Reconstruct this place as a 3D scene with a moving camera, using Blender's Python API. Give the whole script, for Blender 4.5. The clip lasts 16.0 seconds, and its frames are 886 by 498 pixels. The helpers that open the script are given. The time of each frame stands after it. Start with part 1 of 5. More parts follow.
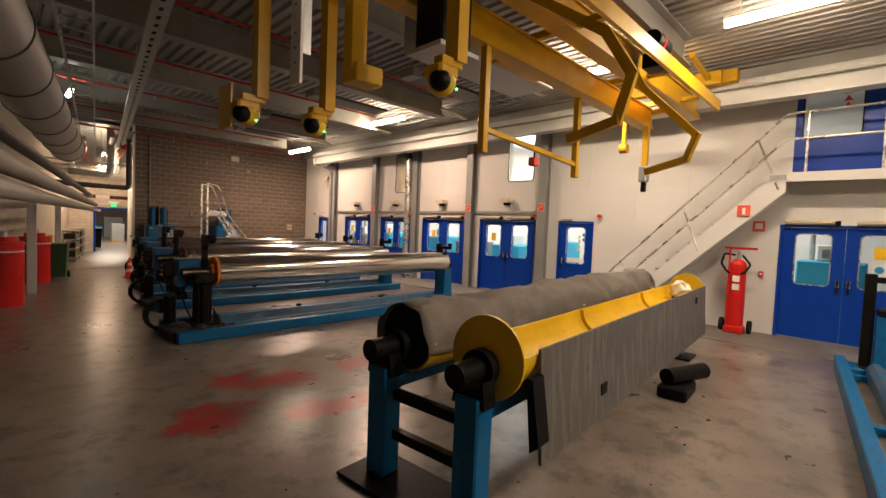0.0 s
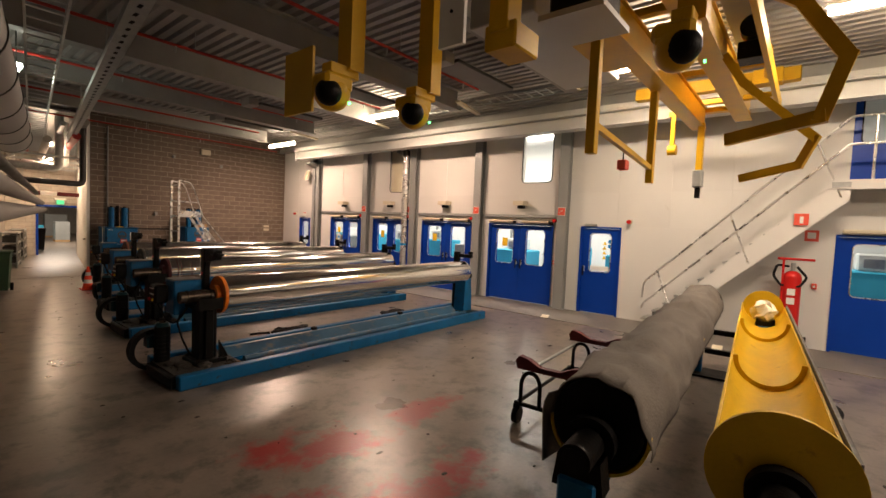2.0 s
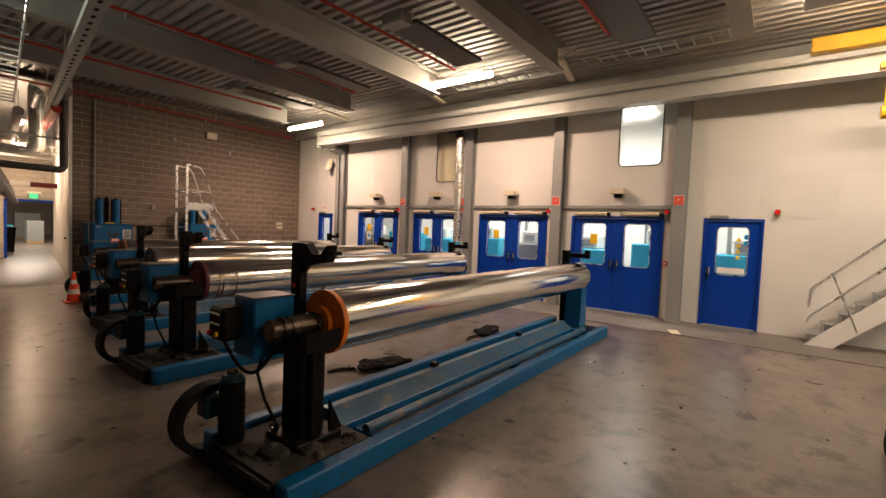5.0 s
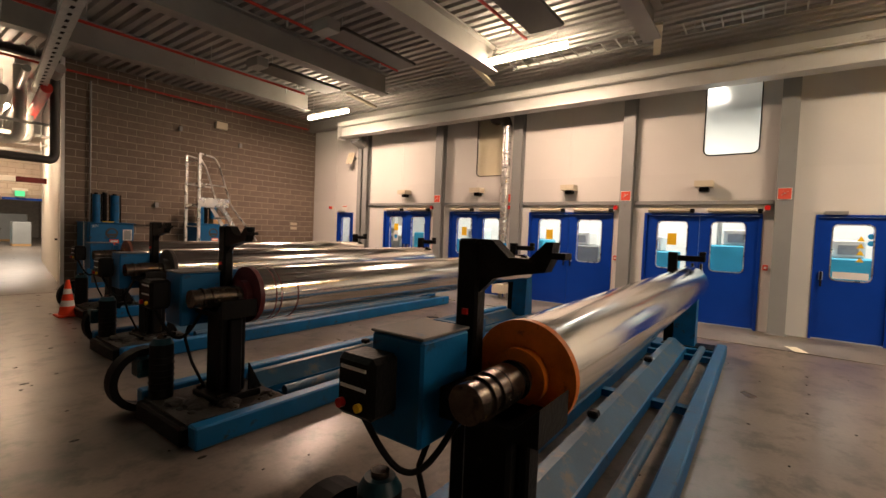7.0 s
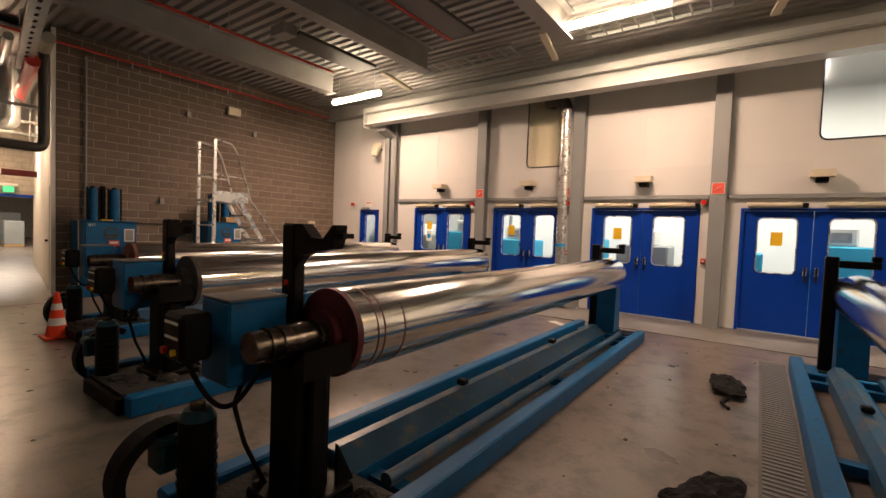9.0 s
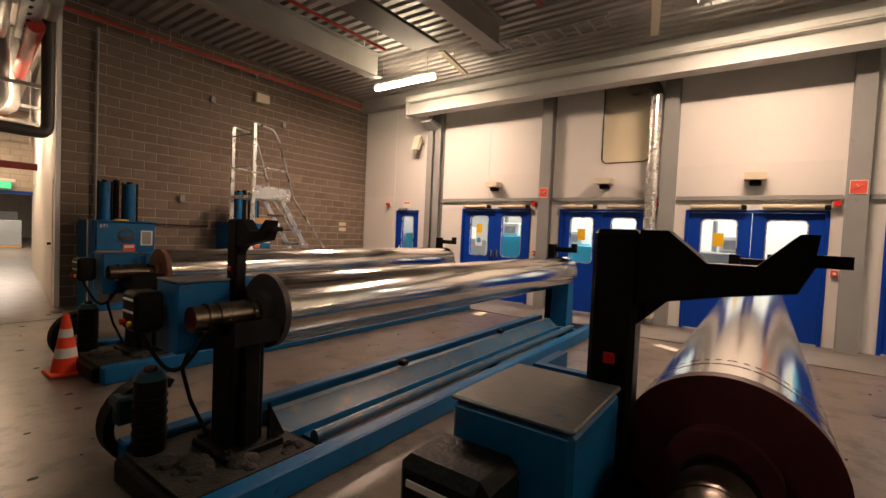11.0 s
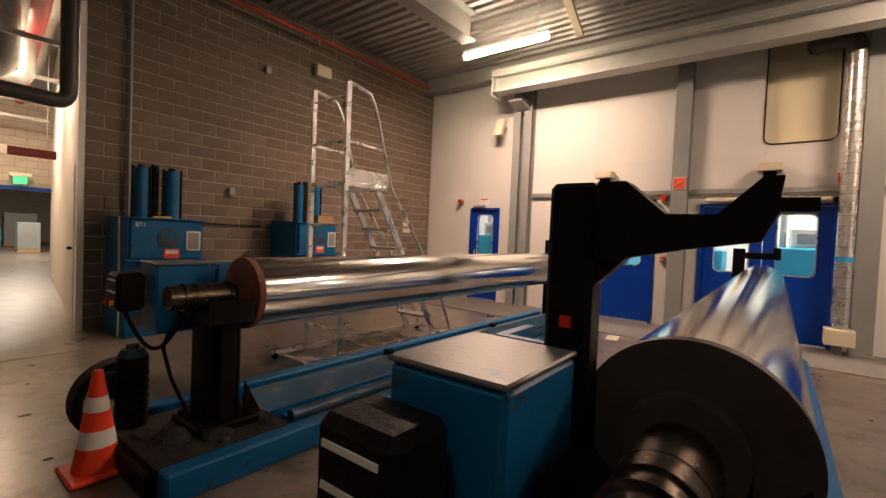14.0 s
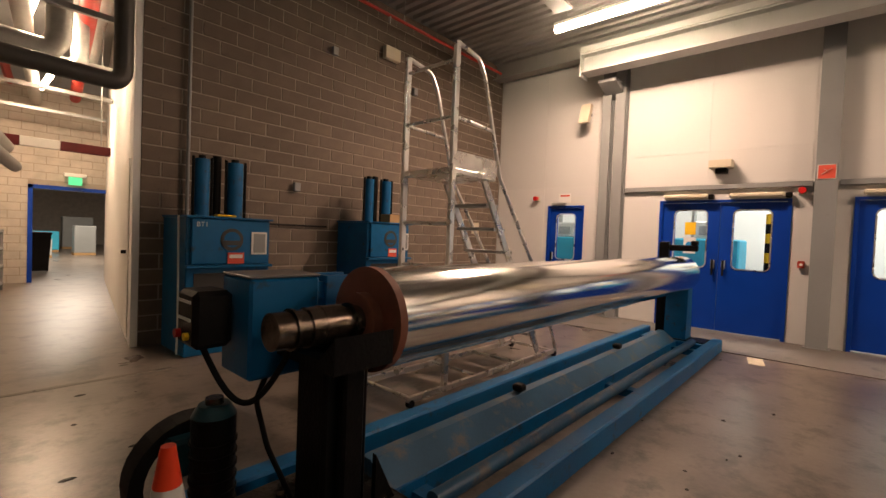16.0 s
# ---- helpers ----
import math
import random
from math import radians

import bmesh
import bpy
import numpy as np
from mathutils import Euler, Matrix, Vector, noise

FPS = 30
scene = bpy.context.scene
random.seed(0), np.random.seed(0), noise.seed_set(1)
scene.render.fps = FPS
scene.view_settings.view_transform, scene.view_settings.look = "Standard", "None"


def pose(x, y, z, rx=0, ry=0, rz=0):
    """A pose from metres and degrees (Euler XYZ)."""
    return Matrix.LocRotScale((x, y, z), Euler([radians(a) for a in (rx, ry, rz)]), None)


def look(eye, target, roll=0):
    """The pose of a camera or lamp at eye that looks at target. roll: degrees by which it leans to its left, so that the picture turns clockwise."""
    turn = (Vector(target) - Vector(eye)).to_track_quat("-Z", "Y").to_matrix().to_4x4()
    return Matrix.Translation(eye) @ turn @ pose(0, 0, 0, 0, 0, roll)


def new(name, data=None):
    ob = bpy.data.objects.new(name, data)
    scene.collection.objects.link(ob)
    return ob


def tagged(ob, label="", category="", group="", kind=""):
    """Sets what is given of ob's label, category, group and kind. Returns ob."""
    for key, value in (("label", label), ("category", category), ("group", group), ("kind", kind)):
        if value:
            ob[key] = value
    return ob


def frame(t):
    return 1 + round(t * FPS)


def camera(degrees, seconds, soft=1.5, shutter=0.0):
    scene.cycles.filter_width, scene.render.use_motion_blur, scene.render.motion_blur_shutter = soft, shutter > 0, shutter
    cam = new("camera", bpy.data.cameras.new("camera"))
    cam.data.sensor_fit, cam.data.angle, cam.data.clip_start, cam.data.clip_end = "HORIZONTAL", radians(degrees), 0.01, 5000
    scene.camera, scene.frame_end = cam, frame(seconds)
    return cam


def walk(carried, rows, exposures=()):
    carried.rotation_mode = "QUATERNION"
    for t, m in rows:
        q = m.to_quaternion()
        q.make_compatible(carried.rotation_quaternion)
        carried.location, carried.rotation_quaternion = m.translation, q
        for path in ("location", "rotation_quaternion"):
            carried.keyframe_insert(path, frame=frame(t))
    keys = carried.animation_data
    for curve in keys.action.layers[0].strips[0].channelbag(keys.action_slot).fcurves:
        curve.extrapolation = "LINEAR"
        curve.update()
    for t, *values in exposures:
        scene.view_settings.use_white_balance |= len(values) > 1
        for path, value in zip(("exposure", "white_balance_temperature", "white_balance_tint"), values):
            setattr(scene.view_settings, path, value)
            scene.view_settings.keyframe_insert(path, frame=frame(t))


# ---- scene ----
cam = camera(90.0, 16.0)
PATH = [
    (0, (-1.395, -2.311, 1.787), (0.033, -0.914, 1.692), 2.3),
    (0.5, (-1.403, -1.947, 1.857), (0.041, -0.567, 1.759), 2.4),
    (1, (-1.449, -1.508, 1.906), (0.011, -0.145, 1.805), 2.4),
    (1.5, (-1.489, -1.095, 1.944), (0.022, 0.211, 1.842), 2.6),
    (2, (-1.458, -0.62, 1.945), (0.084, 0.648, 1.842), 2.5),
    (2.5, (-1.44, -0.121, 1.922), (0.113, 1.135, 1.821), 2.6),
    (3, (-1.414, 0.383, 1.853), (0.146, 1.631, 1.758), 2.5),
    (3.2, (-1.372, 0.582, 1.841), (0.191, 1.827, 1.744), 2.4),
    (5.5, (-0.96, 2.907, 1.622), (0.636, 4.108, 1.536), 2.4),
    (6, (-0.907, 3.352, 1.583), (0.697, 4.545, 1.501), 2.4),
    (6.5, (-0.774, 3.807, 1.582), (0.831, 4.997, 1.501), 2.4),
    (7, (-0.677, 4.243, 1.555), (0.931, 5.43, 1.477), 2.3),
    (7.5, (-0.555, 4.654, 1.531), (1.052, 5.841, 1.451), 2.2),
    (8, (-0.365, 5.105, 1.54), (1.246, 6.288, 1.459), 2.3),
    (8.5, (-0.262, 5.516, 1.533), (1.347, 6.702, 1.452), 2.2),
    (9, (-0.193, 5.912, 1.524), (1.418, 7.095, 1.44), 2.2),
    (11.5, (0.187, 8.113, 1.482), (1.803, 9.288, 1.411), 2.6),
    (12, (0.288, 8.504, 1.461), (1.905, 9.679, 1.391), 2.5),
    (12.5, (0.432, 8.932, 1.462), (2.046, 10.11, 1.396), 2.5),
    (13, (0.475, 9.31, 1.44), (2.083, 10.498, 1.378), 2.5),
    (13.5, (0.527, 9.668, 1.419), (2.13, 10.862, 1.355), 2.5),
    (14, (0.619, 10.07, 1.396), (2.204, 11.289, 1.336), 2.5),
    (14.5, (0.678, 10.427, 1.355), (2.219, 11.701, 1.296), 2.5),
    (15, (0.7, 10.728, 1.341), (2.227, 12.019, 1.284), 2.5),
    (15.5, (0.812, 11.062, 1.353), (2.321, 12.374, 1.291), 2.4),
    (16, (0.88, 11.316, 1.342), (2.37, 12.65, 1.287), 2.3),
]
walk(cam, [(t, look(eye, target, roll)) for t, eye, target, roll in PATH], [(0.0, 0.0)])

# ---- world and light ----
world = bpy.data.worlds.new("world")
scene.world = world
world.use_nodes = True
world.node_tree.nodes["Background"].inputs[0].default_value = (0.05, 0.05, 0.055, 1)
world.node_tree.nodes["Background"].inputs[1].default_value = 0.05

WARM = (1.0, 0.655, 0.495)
TUBES = [(6.55, 7.95, 4.76), (7.0, 13.9, 4.54), (6.4, 1.6, 4.76), (5.75, -1.4, 4.76), (2.6, -5.4, 4.7)]


def area_lamp(name, at, target, sx, sy, watts, colour=WARM):
    data = bpy.data.lights.new(name, "AREA")
    data.shape, data.size, data.size_y, data.energy, data.color = "RECTANGLE", sx, sy, watts, colour
    ob = new(name, data)
    ob.matrix_world = look(at, target)
    return ob


for x, y, z in TUBES:
    lamp = area_lamp("tube_lamp", (x, y, z - 0.07), (x, y, 0), 1.5, 0.08, (430 if y < -5 else 122) if y < 3 else 200, (1.0, 0.79, 0.62) if y < 3 else WARM)
    lamp.matrix_world = pose(x, y, z - 0.07, 0, 0, 90)
for y in (1.5, 7.0, 12.0):
    area_lamp("workshop_lamp", (11.2, y, 4.95), (11.2, y, 0), 1.2, 3.5, 290, (1.0, 0.93, 0.84))
area_lamp("corridor_lamp", (1.55, 18.9, 4.0), (1.55, 18.9, 0), 0.3, 1.2, 130, (1.0, 0.68, 0.44))
area_lamp("corridor_lamp", (2.0, 21.8, 3.75), (2.0, 21.8, 0), 0.3, 1.2, 130, (1.0, 0.68, 0.44))
area_lamp("hall_lamp", (3.8, 31.0, 4.2), (3.8, 31.0, 0), 1.5, 5.0, 650, (1.0, 0.84, 0.68))
area_lamp("bracket_lamp", (-0.2, 10.2, 4.27), (0.4, 10.2, 0), 0.1, 0.5, 18, (0.95, 1.0, 0.85))

# ---- materials ----


def mat(name, colour, rough=0.6, metal=0.0, vary=0.25, scale=3.0, bump=0.1, dirt=None, dirt_amount=0.0, per_object=0.0, fine=60.0):
    m = bpy.data.materials.new(name)
    m.use_nodes = True
    n, l = m.node_tree.nodes, m.node_tree.links
    b = n["Principled BSDF"]
    b.inputs["Metallic"].default_value = metal
    b.inputs["Specular IOR Level"].default_value = 0.5 if metal > 0.2 or "concrete" in name else 0.12 if "black" in name or "grease" in name else 0.28
    co = n.new("ShaderNodeTexCoord")
    big, small = n.new("ShaderNodeTexNoise"), n.new("ShaderNodeTexNoise")
    big.inputs["Scale"].default_value, big.inputs["Detail"].default_value = scale, 5
    small.inputs["Scale"].default_value, small.inputs["Detail"].default_value = fine, 3
    for t in (big, small):
        l.new(co.outputs["Object"], t.inputs["Vector"])
    mix = n.new("ShaderNodeMix")
    mix.data_type = "RGBA"
    mix.inputs[6].default_value = (*[c * (1 - vary) for c in colour], 1)
    mix.inputs[7].default_value = (*[min(1, c * (1 + vary * 0.6)) for c in colour], 1)
    add = n.new("ShaderNodeMath")
    add.operation = "MULTIPLY_ADD"
    add.inputs[1].default_value = 0.35
    l.new(small.outputs["Fac"], add.inputs[0])
    sub = n.new("ShaderNodeMath")
    sub.operation = "MULTIPLY_ADD"
    sub.inputs[1].default_value, sub.inputs[2].default_value = 1.6, -0.5
    l.new(big.outputs["Fac"], sub.inputs[0])
    l.new(sub.outputs[0], add.inputs[2])
    l.new(add.outputs[0], mix.inputs[0])
    out = mix.outputs[2]
    if dirt:
        d = n.new("ShaderNodeTexNoise")
        d.inputs["Scale"].default_value, d.inputs["Detail"].default_value, d.inputs["Roughness"].default_value = scale * 1.7 + 1, 8, 0.7
        l.new(co.outputs["Object"], d.inputs["Vector"])
        ramp = n.new("ShaderNodeMapRange")
        ramp.inputs["From Min"].default_value, ramp.inputs["From Max"].default_value = 0.72 - dirt_amount * 0.4, 0.80 - dirt_amount * 0.3
        l.new(d.outputs["Fac"], ramp.inputs[0])
        m2 = n.new("ShaderNodeMix")
        m2.data_type = "RGBA"
        m2.inputs[7].default_value = (*dirt, 1)
        l.new(ramp.outputs[0], m2.inputs[0])
        l.new(out, m2.inputs[6])
        out = m2.outputs[2]
    if per_object:
        info, hsv = n.new("ShaderNodeObjectInfo"), n.new("ShaderNodeHueSaturation")
        rng = n.new("ShaderNodeMapRange")
        rng.inputs["To Min"].default_value, rng.inputs["To Max"].default_value = 1 - per_object, 1 + per_object
        l.new(info.outputs["Random"], rng.inputs[0])
        l.new(rng.outputs[0], hsv.inputs["Value"])
        l.new(out, hsv.inputs["Color"])
        out = hsv.outputs[0]
    l.new(out, b.inputs["Base Color"])
    r = n.new("ShaderNodeMapRange")
    r.inputs["To Min"].default_value, r.inputs["To Max"].default_value = max(0.02, rough * 0.75), min(1, rough * 1.25)
    l.new(big.outputs["Fac"], r.inputs[0])
    l.new(r.outputs[0], b.inputs["Roughness"])
    if bump:
        bp = n.new("ShaderNodeBump")
        bp.inputs["Strength"].default_value, bp.inputs["Distance"].default_value = bump, 0.01
        l.new(small.outputs["Fac"], bp.inputs["Height"])
        l.new(bp.outputs[0], b.inputs["Normal"])
    return m


def glow(name, colour, strength):
    m = bpy.data.materials.new(name)
    m.use_nodes = True
    b = m.node_tree.nodes["Principled BSDF"]
    b.inputs["Base Color"].default_value = (*colour, 1)
    b.inputs["Emission Color"].default_value = (*colour, 1)
    b.inputs["Emission Strength"].default_value = strength
    return m


def glass(name, rough, tint=(0.95, 0.97, 0.97)):
    m = bpy.data.materials.new(name)
    m.use_nodes = True
    b = m.node_tree.nodes["Principled BSDF"]
    b.inputs["Base Color"].default_value = (*tint, 1)
    b.inputs["Transmission Weight"].default_value = 1.0
    b.inputs["Roughness"].default_value = rough
    b.inputs["IOR"].default_value = 1.1
    return m


def floor_material():
    m = mat("polished_concrete", (0.185, 0.152, 0.125), 0.30, 0, 0.5, 1.3, 0.10, (0.075, 0.064, 0.052), 0.58, 0, 28)
    n, l = m.node_tree.nodes, m.node_tree.links
    b = n["Principled BSDF"]
    base = b.inputs["Base Color"].links[0].from_socket
    co = n.new("ShaderNodeTexCoord")
    nz = n.new("ShaderNodeTexNoise")
    nz.inputs["Scale"].default_value, nz.inputs["Detail"].default_value, nz.inputs["Roughness"].default_value = 2.2, 9, 0.68
    l.new(co.outputs["Object"], nz.inputs["Vector"])
    total = None
    # spilled red paint, three drying puddles with ragged rims
    for cx, cy, rx, ry in ((0.0, 1.85, 0.6, 0.5), (1.05, 1.45, 0.75, 0.4), (0.9, 2.45, 0.65, 0.4), (1.95, 2.38, 0.6, 0.28), (0.55, 2.8, 0.45, 0.3)):
        mp = n.new("ShaderNodeMapping")
        mp.inputs["Location"].default_value = (-cx / rx, -cy / ry, 0)
        mp.inputs["Scale"].default_value = (1 / rx, 1 / ry, 0)
        l.new(co.outputs["Object"], mp.inputs["Vector"])
        ln = n.new("ShaderNodeVectorMath")
        ln.operation = "LENGTH"
        l.new(mp.outputs[0], ln.inputs[0])
        f = n.new("ShaderNodeMapRange")
        f.inputs["From Min"].default_value, f.inputs["From Max"].default_value = 0.0, 1.3
        f.inputs["To Min"].default_value, f.inputs["To Max"].default_value = 0.42, 0.0
        l.new(ln.outputs["Value"], f.inputs[0])
        if total is None:
            total = f.outputs[0]
        else:
            mx = n.new("ShaderNodeMath")
            mx.operation = "MAXIMUM"
            l.new(total, mx.inputs[0])
            l.new(f.outputs[0], mx.inputs[1])
            total = mx.outputs[0]
    su = n.new("ShaderNodeMath")
    su.operation = "ADD"
    l.new(nz.outputs["Fac"], su.inputs[0])
    l.new(total, su.inputs[1])
    th = n.new("ShaderNodeMapRange")
    th.inputs["From Min"].default_value, th.inputs["From Max"].default_value = 0.66, 0.80
    th.inputs["To Max"].default_value = 0.92
    l.new(su.outputs[0], th.inputs[0])
    mk = n.new("ShaderNodeMath")
    mk.operation = "MULTIPLY"
    st = n.new("ShaderNodeMapRange")
    st.inputs["From Min"].default_value, st.inputs["From Max"].default_value = 0.0, 0.08
    l.new(total, st.inputs[0])
    l.new(th.outputs[0], mk.inputs[0])
    l.new(st.outputs[0], mk.inputs[1])
    mi = n.new("ShaderNodeMix")
    mi.data_type = "RGBA"
    mi.inputs[7].default_value = (0.24, 0.012, 0.012, 1)
    l.new(mk.outputs[0], mi.inputs[0])
    l.new(base, mi.inputs[6])
    l.new(mi.outputs[2], b.inputs["Base Color"])
    return m


def chrome_material(name, colour):
    m = mat(name, colour, 0.13, 1.0, 0.12, 1.5, 0.0)
    n, l = m.node_tree.nodes, m.node_tree.links
    # film wrap: faint waviness along the roll
    w = n.new("ShaderNodeTexNoise")
    w.inputs["Scale"].default_value = 2.2
    mp = n.new("ShaderNodeMapping")
    mp.inputs["Scale"].default_value = (0.18, 2.4, 2.4)
    co = n.new("ShaderNodeTexCoord")
    l.new(co.outputs["Object"], mp.inputs[0])
    l.new(mp.outputs[0], w.inputs["Vector"])
    bp = n.new("ShaderNodeBump")
    bp.inputs["Strength"].default_value, bp.inputs["Distance"].default_value = 0.05, 0.02
    l.new(w.outputs["Fac"], bp.inputs["Height"])
    l.new(bp.outputs[0], n["Principled BSDF"].inputs["Normal"])
    return m


M_FLOOR = floor_material()
M_STRIP = mat("worn_strip", (0.17, 0.15, 0.13), 0.5, 0, 0.4, 1.2, 0.15, (0.09, 0.08, 0.07), 0.4)
M_WALL = mat("grey_white_panel", (0.66, 0.65, 0.62), 0.45, 0, 0.07, 0.5, 0.03, (0.42, 0.39, 0.34), 0.12, 0.03)
M_STEELGREY = mat("grey_painted_steel", (0.27, 0.28, 0.275), 0.45, 0.1, 0.12, 2, 0.03, (0.2, 0.19, 0.17), 0.2)
M_RAIL = mat("light_grey_rail", (0.50, 0.50, 0.48), 0.45, 0.1, 0.1, 2, 0.03, (0.3, 0.28, 0.25), 0.2)
M_BLOCK = mat("concrete_block", (0.168, 0.128, 0.095), 0.9, 0, 0.25, 5, 0.6, (0.10, 0.085, 0.07), 0.2, 0.16, 120)
M_MORTAR = mat("mortar", (0.37, 0.32, 0.265), 0.95, 0, 0.2, 6, 0.5)
M_BLOCKL = mat("light_block", (0.50, 0.45, 0.39), 0.9, 0, 0.2, 5, 0.5, None, 0, 0.12)
M_DECK = mat("corrugated_deck", (0.34, 0.325, 0.31), 0.5, 0.4, 0.25, 1.2, 0.03)
M_BEAM = mat("dusty_beam", (0.30, 0.29, 0.275), 0.55, 0.2, 0.2, 2, 0.05)
M_BLUE = mat("blue_machine_paint", (0.002, 0.105, 0.265), 0.42, 0, 0.3, 4, 0.08, (0.03, 0.035, 0.04), 0.36)
M_BLUEWORN = mat("worn_blue_paint", (0.03, 0.095, 0.17), 0.35, 0, 0.4, 2.5, 0.06, (0.12, 0.115, 0.11), 0.5)
M_DOOR = mat("blue_door_paint", (0.002, 0.042, 0.33), 0.36, 0, 0.15, 2, 0.02, (0.01, 0.03, 0.12), 0.15)
M_BLACK = mat("greasy_black_steel", (0.0065, 0.006, 0.0055), 0.46, 0.1, 0.5, 9, 0.25, (0.022, 0.016, 0.012), 0.25)
M_LID = mat("worn_lid", (0.16, 0.15, 0.145), 0.4, 0.3, 0.35, 6, 0.1, (0.02, 0.09, 0.2), 0.35)
M_TEAL = mat("dark_teal_motor", (0.008, 0.045, 0.06), 0.4, 0, 0.4, 6, 0.1, (0.012, 0.012, 0.012), 0.45)
M_OILY = mat("oily_shaft", (0.12, 0.095, 0.075), 0.25, 0.85, 0.5, 12, 0.15, (0.02, 0.018, 0.015), 0.4)
M_GREASE = mat("grease_sludge", (0.045, 0.04, 0.035), 0.6, 0, 0.6, 14, 0.9)
M_ORANGE = mat("orange_end_disc", (0.75, 0.19, 0.012), 0.45, 0, 0.3, 9, 0.1, (0.2, 0.08, 0.02), 0.35)
M_MAROON = mat("maroon_end_disc", (0.10, 0.018, 0.022), 0.5, 0, 0.3, 9, 0.1)
M_RUST = mat("rusty_end_disc", (0.20, 0.075, 0.045), 0.6, 0, 0.3, 9, 0.1)
M_DARKDISC = mat("dark_end_disc", (0.05, 0.04, 0.035), 0.5, 0, 0.4, 9, 0.1)
M_CHROME = chrome_material("shiny_film_roll", (0.78, 0.77, 0.74))
M_YELLOW = mat("yellow_crane_paint", (0.62, 0.36, 0.012), 0.38, 0, 0.2, 3, 0.04, (0.35, 0.2, 0.03), 0.2)
M_TROUGH = mat("yellow_trough_lining", (0.68, 0.43, 0.012), 0.4, 0, 0.25, 3, 0.05, (0.45, 0.25, 0.02), 0.3)
M_COVER = mat("grey_tarpaulin", (0.15, 0.132, 0.112), 0.75, 0, 0.3, 6, 0.4, (0.1, 0.09, 0.08), 0.3)
M_GREYSIDE = mat("dusty_grey_side", (0.11, 0.104, 0.095), 0.6, 0.1, 0.35, 3, 0.1, (0.07, 0.065, 0.06), 0.4)
def streaked(m, colour):
    """Adds long upright streaks of dust to a material."""
    n, l = m.node_tree.nodes, m.node_tree.links
    b = n["Principled BSDF"]
    base = b.inputs["Base Color"].links[0].from_socket
    co, mp, nz = n.new("ShaderNodeTexCoord"), n.new("ShaderNodeMapping"), n.new("ShaderNodeTexNoise")
    mp.inputs["Scale"].default_value = (3.2, 3.2, 0.5)
    nz.inputs["Detail"].default_value = 6
    rg, mx = n.new("ShaderNodeMapRange"), n.new("ShaderNodeMix")
    rg.inputs["From Min"].default_value, rg.inputs["From Max"].default_value, rg.inputs["To Max"].default_value = 0.48, 0.72, 0.55
    mx.data_type = "RGBA"
    mx.inputs[7].default_value = (*colour, 1)
    l.new(co.outputs["Object"], mp.inputs[0])
    l.new(mp.outputs[0], nz.inputs["Vector"])
    l.new(nz.outputs["Fac"], rg.inputs[0])
    l.new(rg.outputs[0], mx.inputs[0])
    l.new(base, mx.inputs[6])
    l.new(mx.outputs[2], b.inputs["Base Color"])


streaked(M_GREYSIDE, (0.22, 0.21, 0.19))
M_RED = mat("red_paint", (0.55, 0.015, 0.012), 0.35, 0, 0.15, 3, 0.03)
M_DKRED = mat("dark_red_pad", (0.10, 0.012, 0.014), 0.6, 0, 0.3, 8, 0.2)
M_WHITE = mat("white_plastic", (0.75, 0.74, 0.70), 0.5, 0, 0.06, 4, 0.02)
M_CREAM = mat("cream_box", (0.62, 0.56, 0.42), 0.6, 0, 0.1, 4, 0.02)
M_ALU = mat("aluminium", (0.78, 0.77, 0.74), 0.28, 0.85, 0.15, 6, 0.03)
M_GALV = mat("galvanised", (0.42, 0.43, 0.42), 0.42, 0.7, 0.25, 9, 0.04)
M_CONE = mat("orange_cone", (0.85, 0.065, 0.02), 0.45, 0, 0.12, 4, 0.02)
M_REFL = mat("reflective_band", (0.72, 0.70, 0.66), 0.4, 0, 0.1, 6, 0.02)
M_SIGNRED = mat("sign_red", (0.70, 0.10, 0.06), 0.5, 0, 0.05, 3, 0)
M_SIGNGREEN = glow("exit_green", (0.05, 0.45, 0.2), 1.2)
M_SIGNYEL = mat("sign_yellow", (0.85, 0.52, 0.02), 0.5, 0, 0.05, 3, 0)
M_SIGNBLUE = mat("sign_blue", (0.02, 0.28, 0.62), 0.5, 0, 0.05, 3, 0)
M_RUBBER = mat("black_rubber", (0.012, 0.011, 0.011), 0.7, 0, 0.3, 8, 0.1)
M_PIPE = mat("painted_pipe", (0.34, 0.32, 0.29), 0.5, 0.1, 0.2, 3, 0.05)
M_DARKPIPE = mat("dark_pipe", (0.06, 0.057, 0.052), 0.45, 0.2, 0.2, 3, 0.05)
M_DUCT = mat("insulated_duct", (0.26, 0.255, 0.25), 0.45, 0.5, 0.2, 2, 0.08)
M_REDPIPE = mat("red_sprinkler_pipe", (0.42, 0.035, 0.025), 0.45, 0, 0.2, 4, 0.03)
M_CARD = mat("cardboard", (0.42, 0.26, 0.12), 0.8, 0, 0.1, 5, 0.1)
M_PAPER = mat("crumpled_paper", (0.72, 0.66, 0.50), 0.8, 0, 0.1, 8, 0.3)
M_GREENBIN = mat("green_bin", (0.03, 0.08, 0.04), 0.5, 0, 0.2, 4, 0.03)
M_CYAN = mat("cyan_machine", (0.05, 0.42, 0.62), 0.5, 0, 0.2, 2, 0.03)
M_ROOM = mat("bright_room_wall", (0.78, 0.78, 0.76), 0.7, 0, 0.06, 2, 0.02)
M_TUBE = glow("lit_tube", (1.0, 0.78, 0.54), 80.0)
M_LAMPG = glow("lit_bracket_lamp", (0.95, 1.0, 0.82), 30.0)
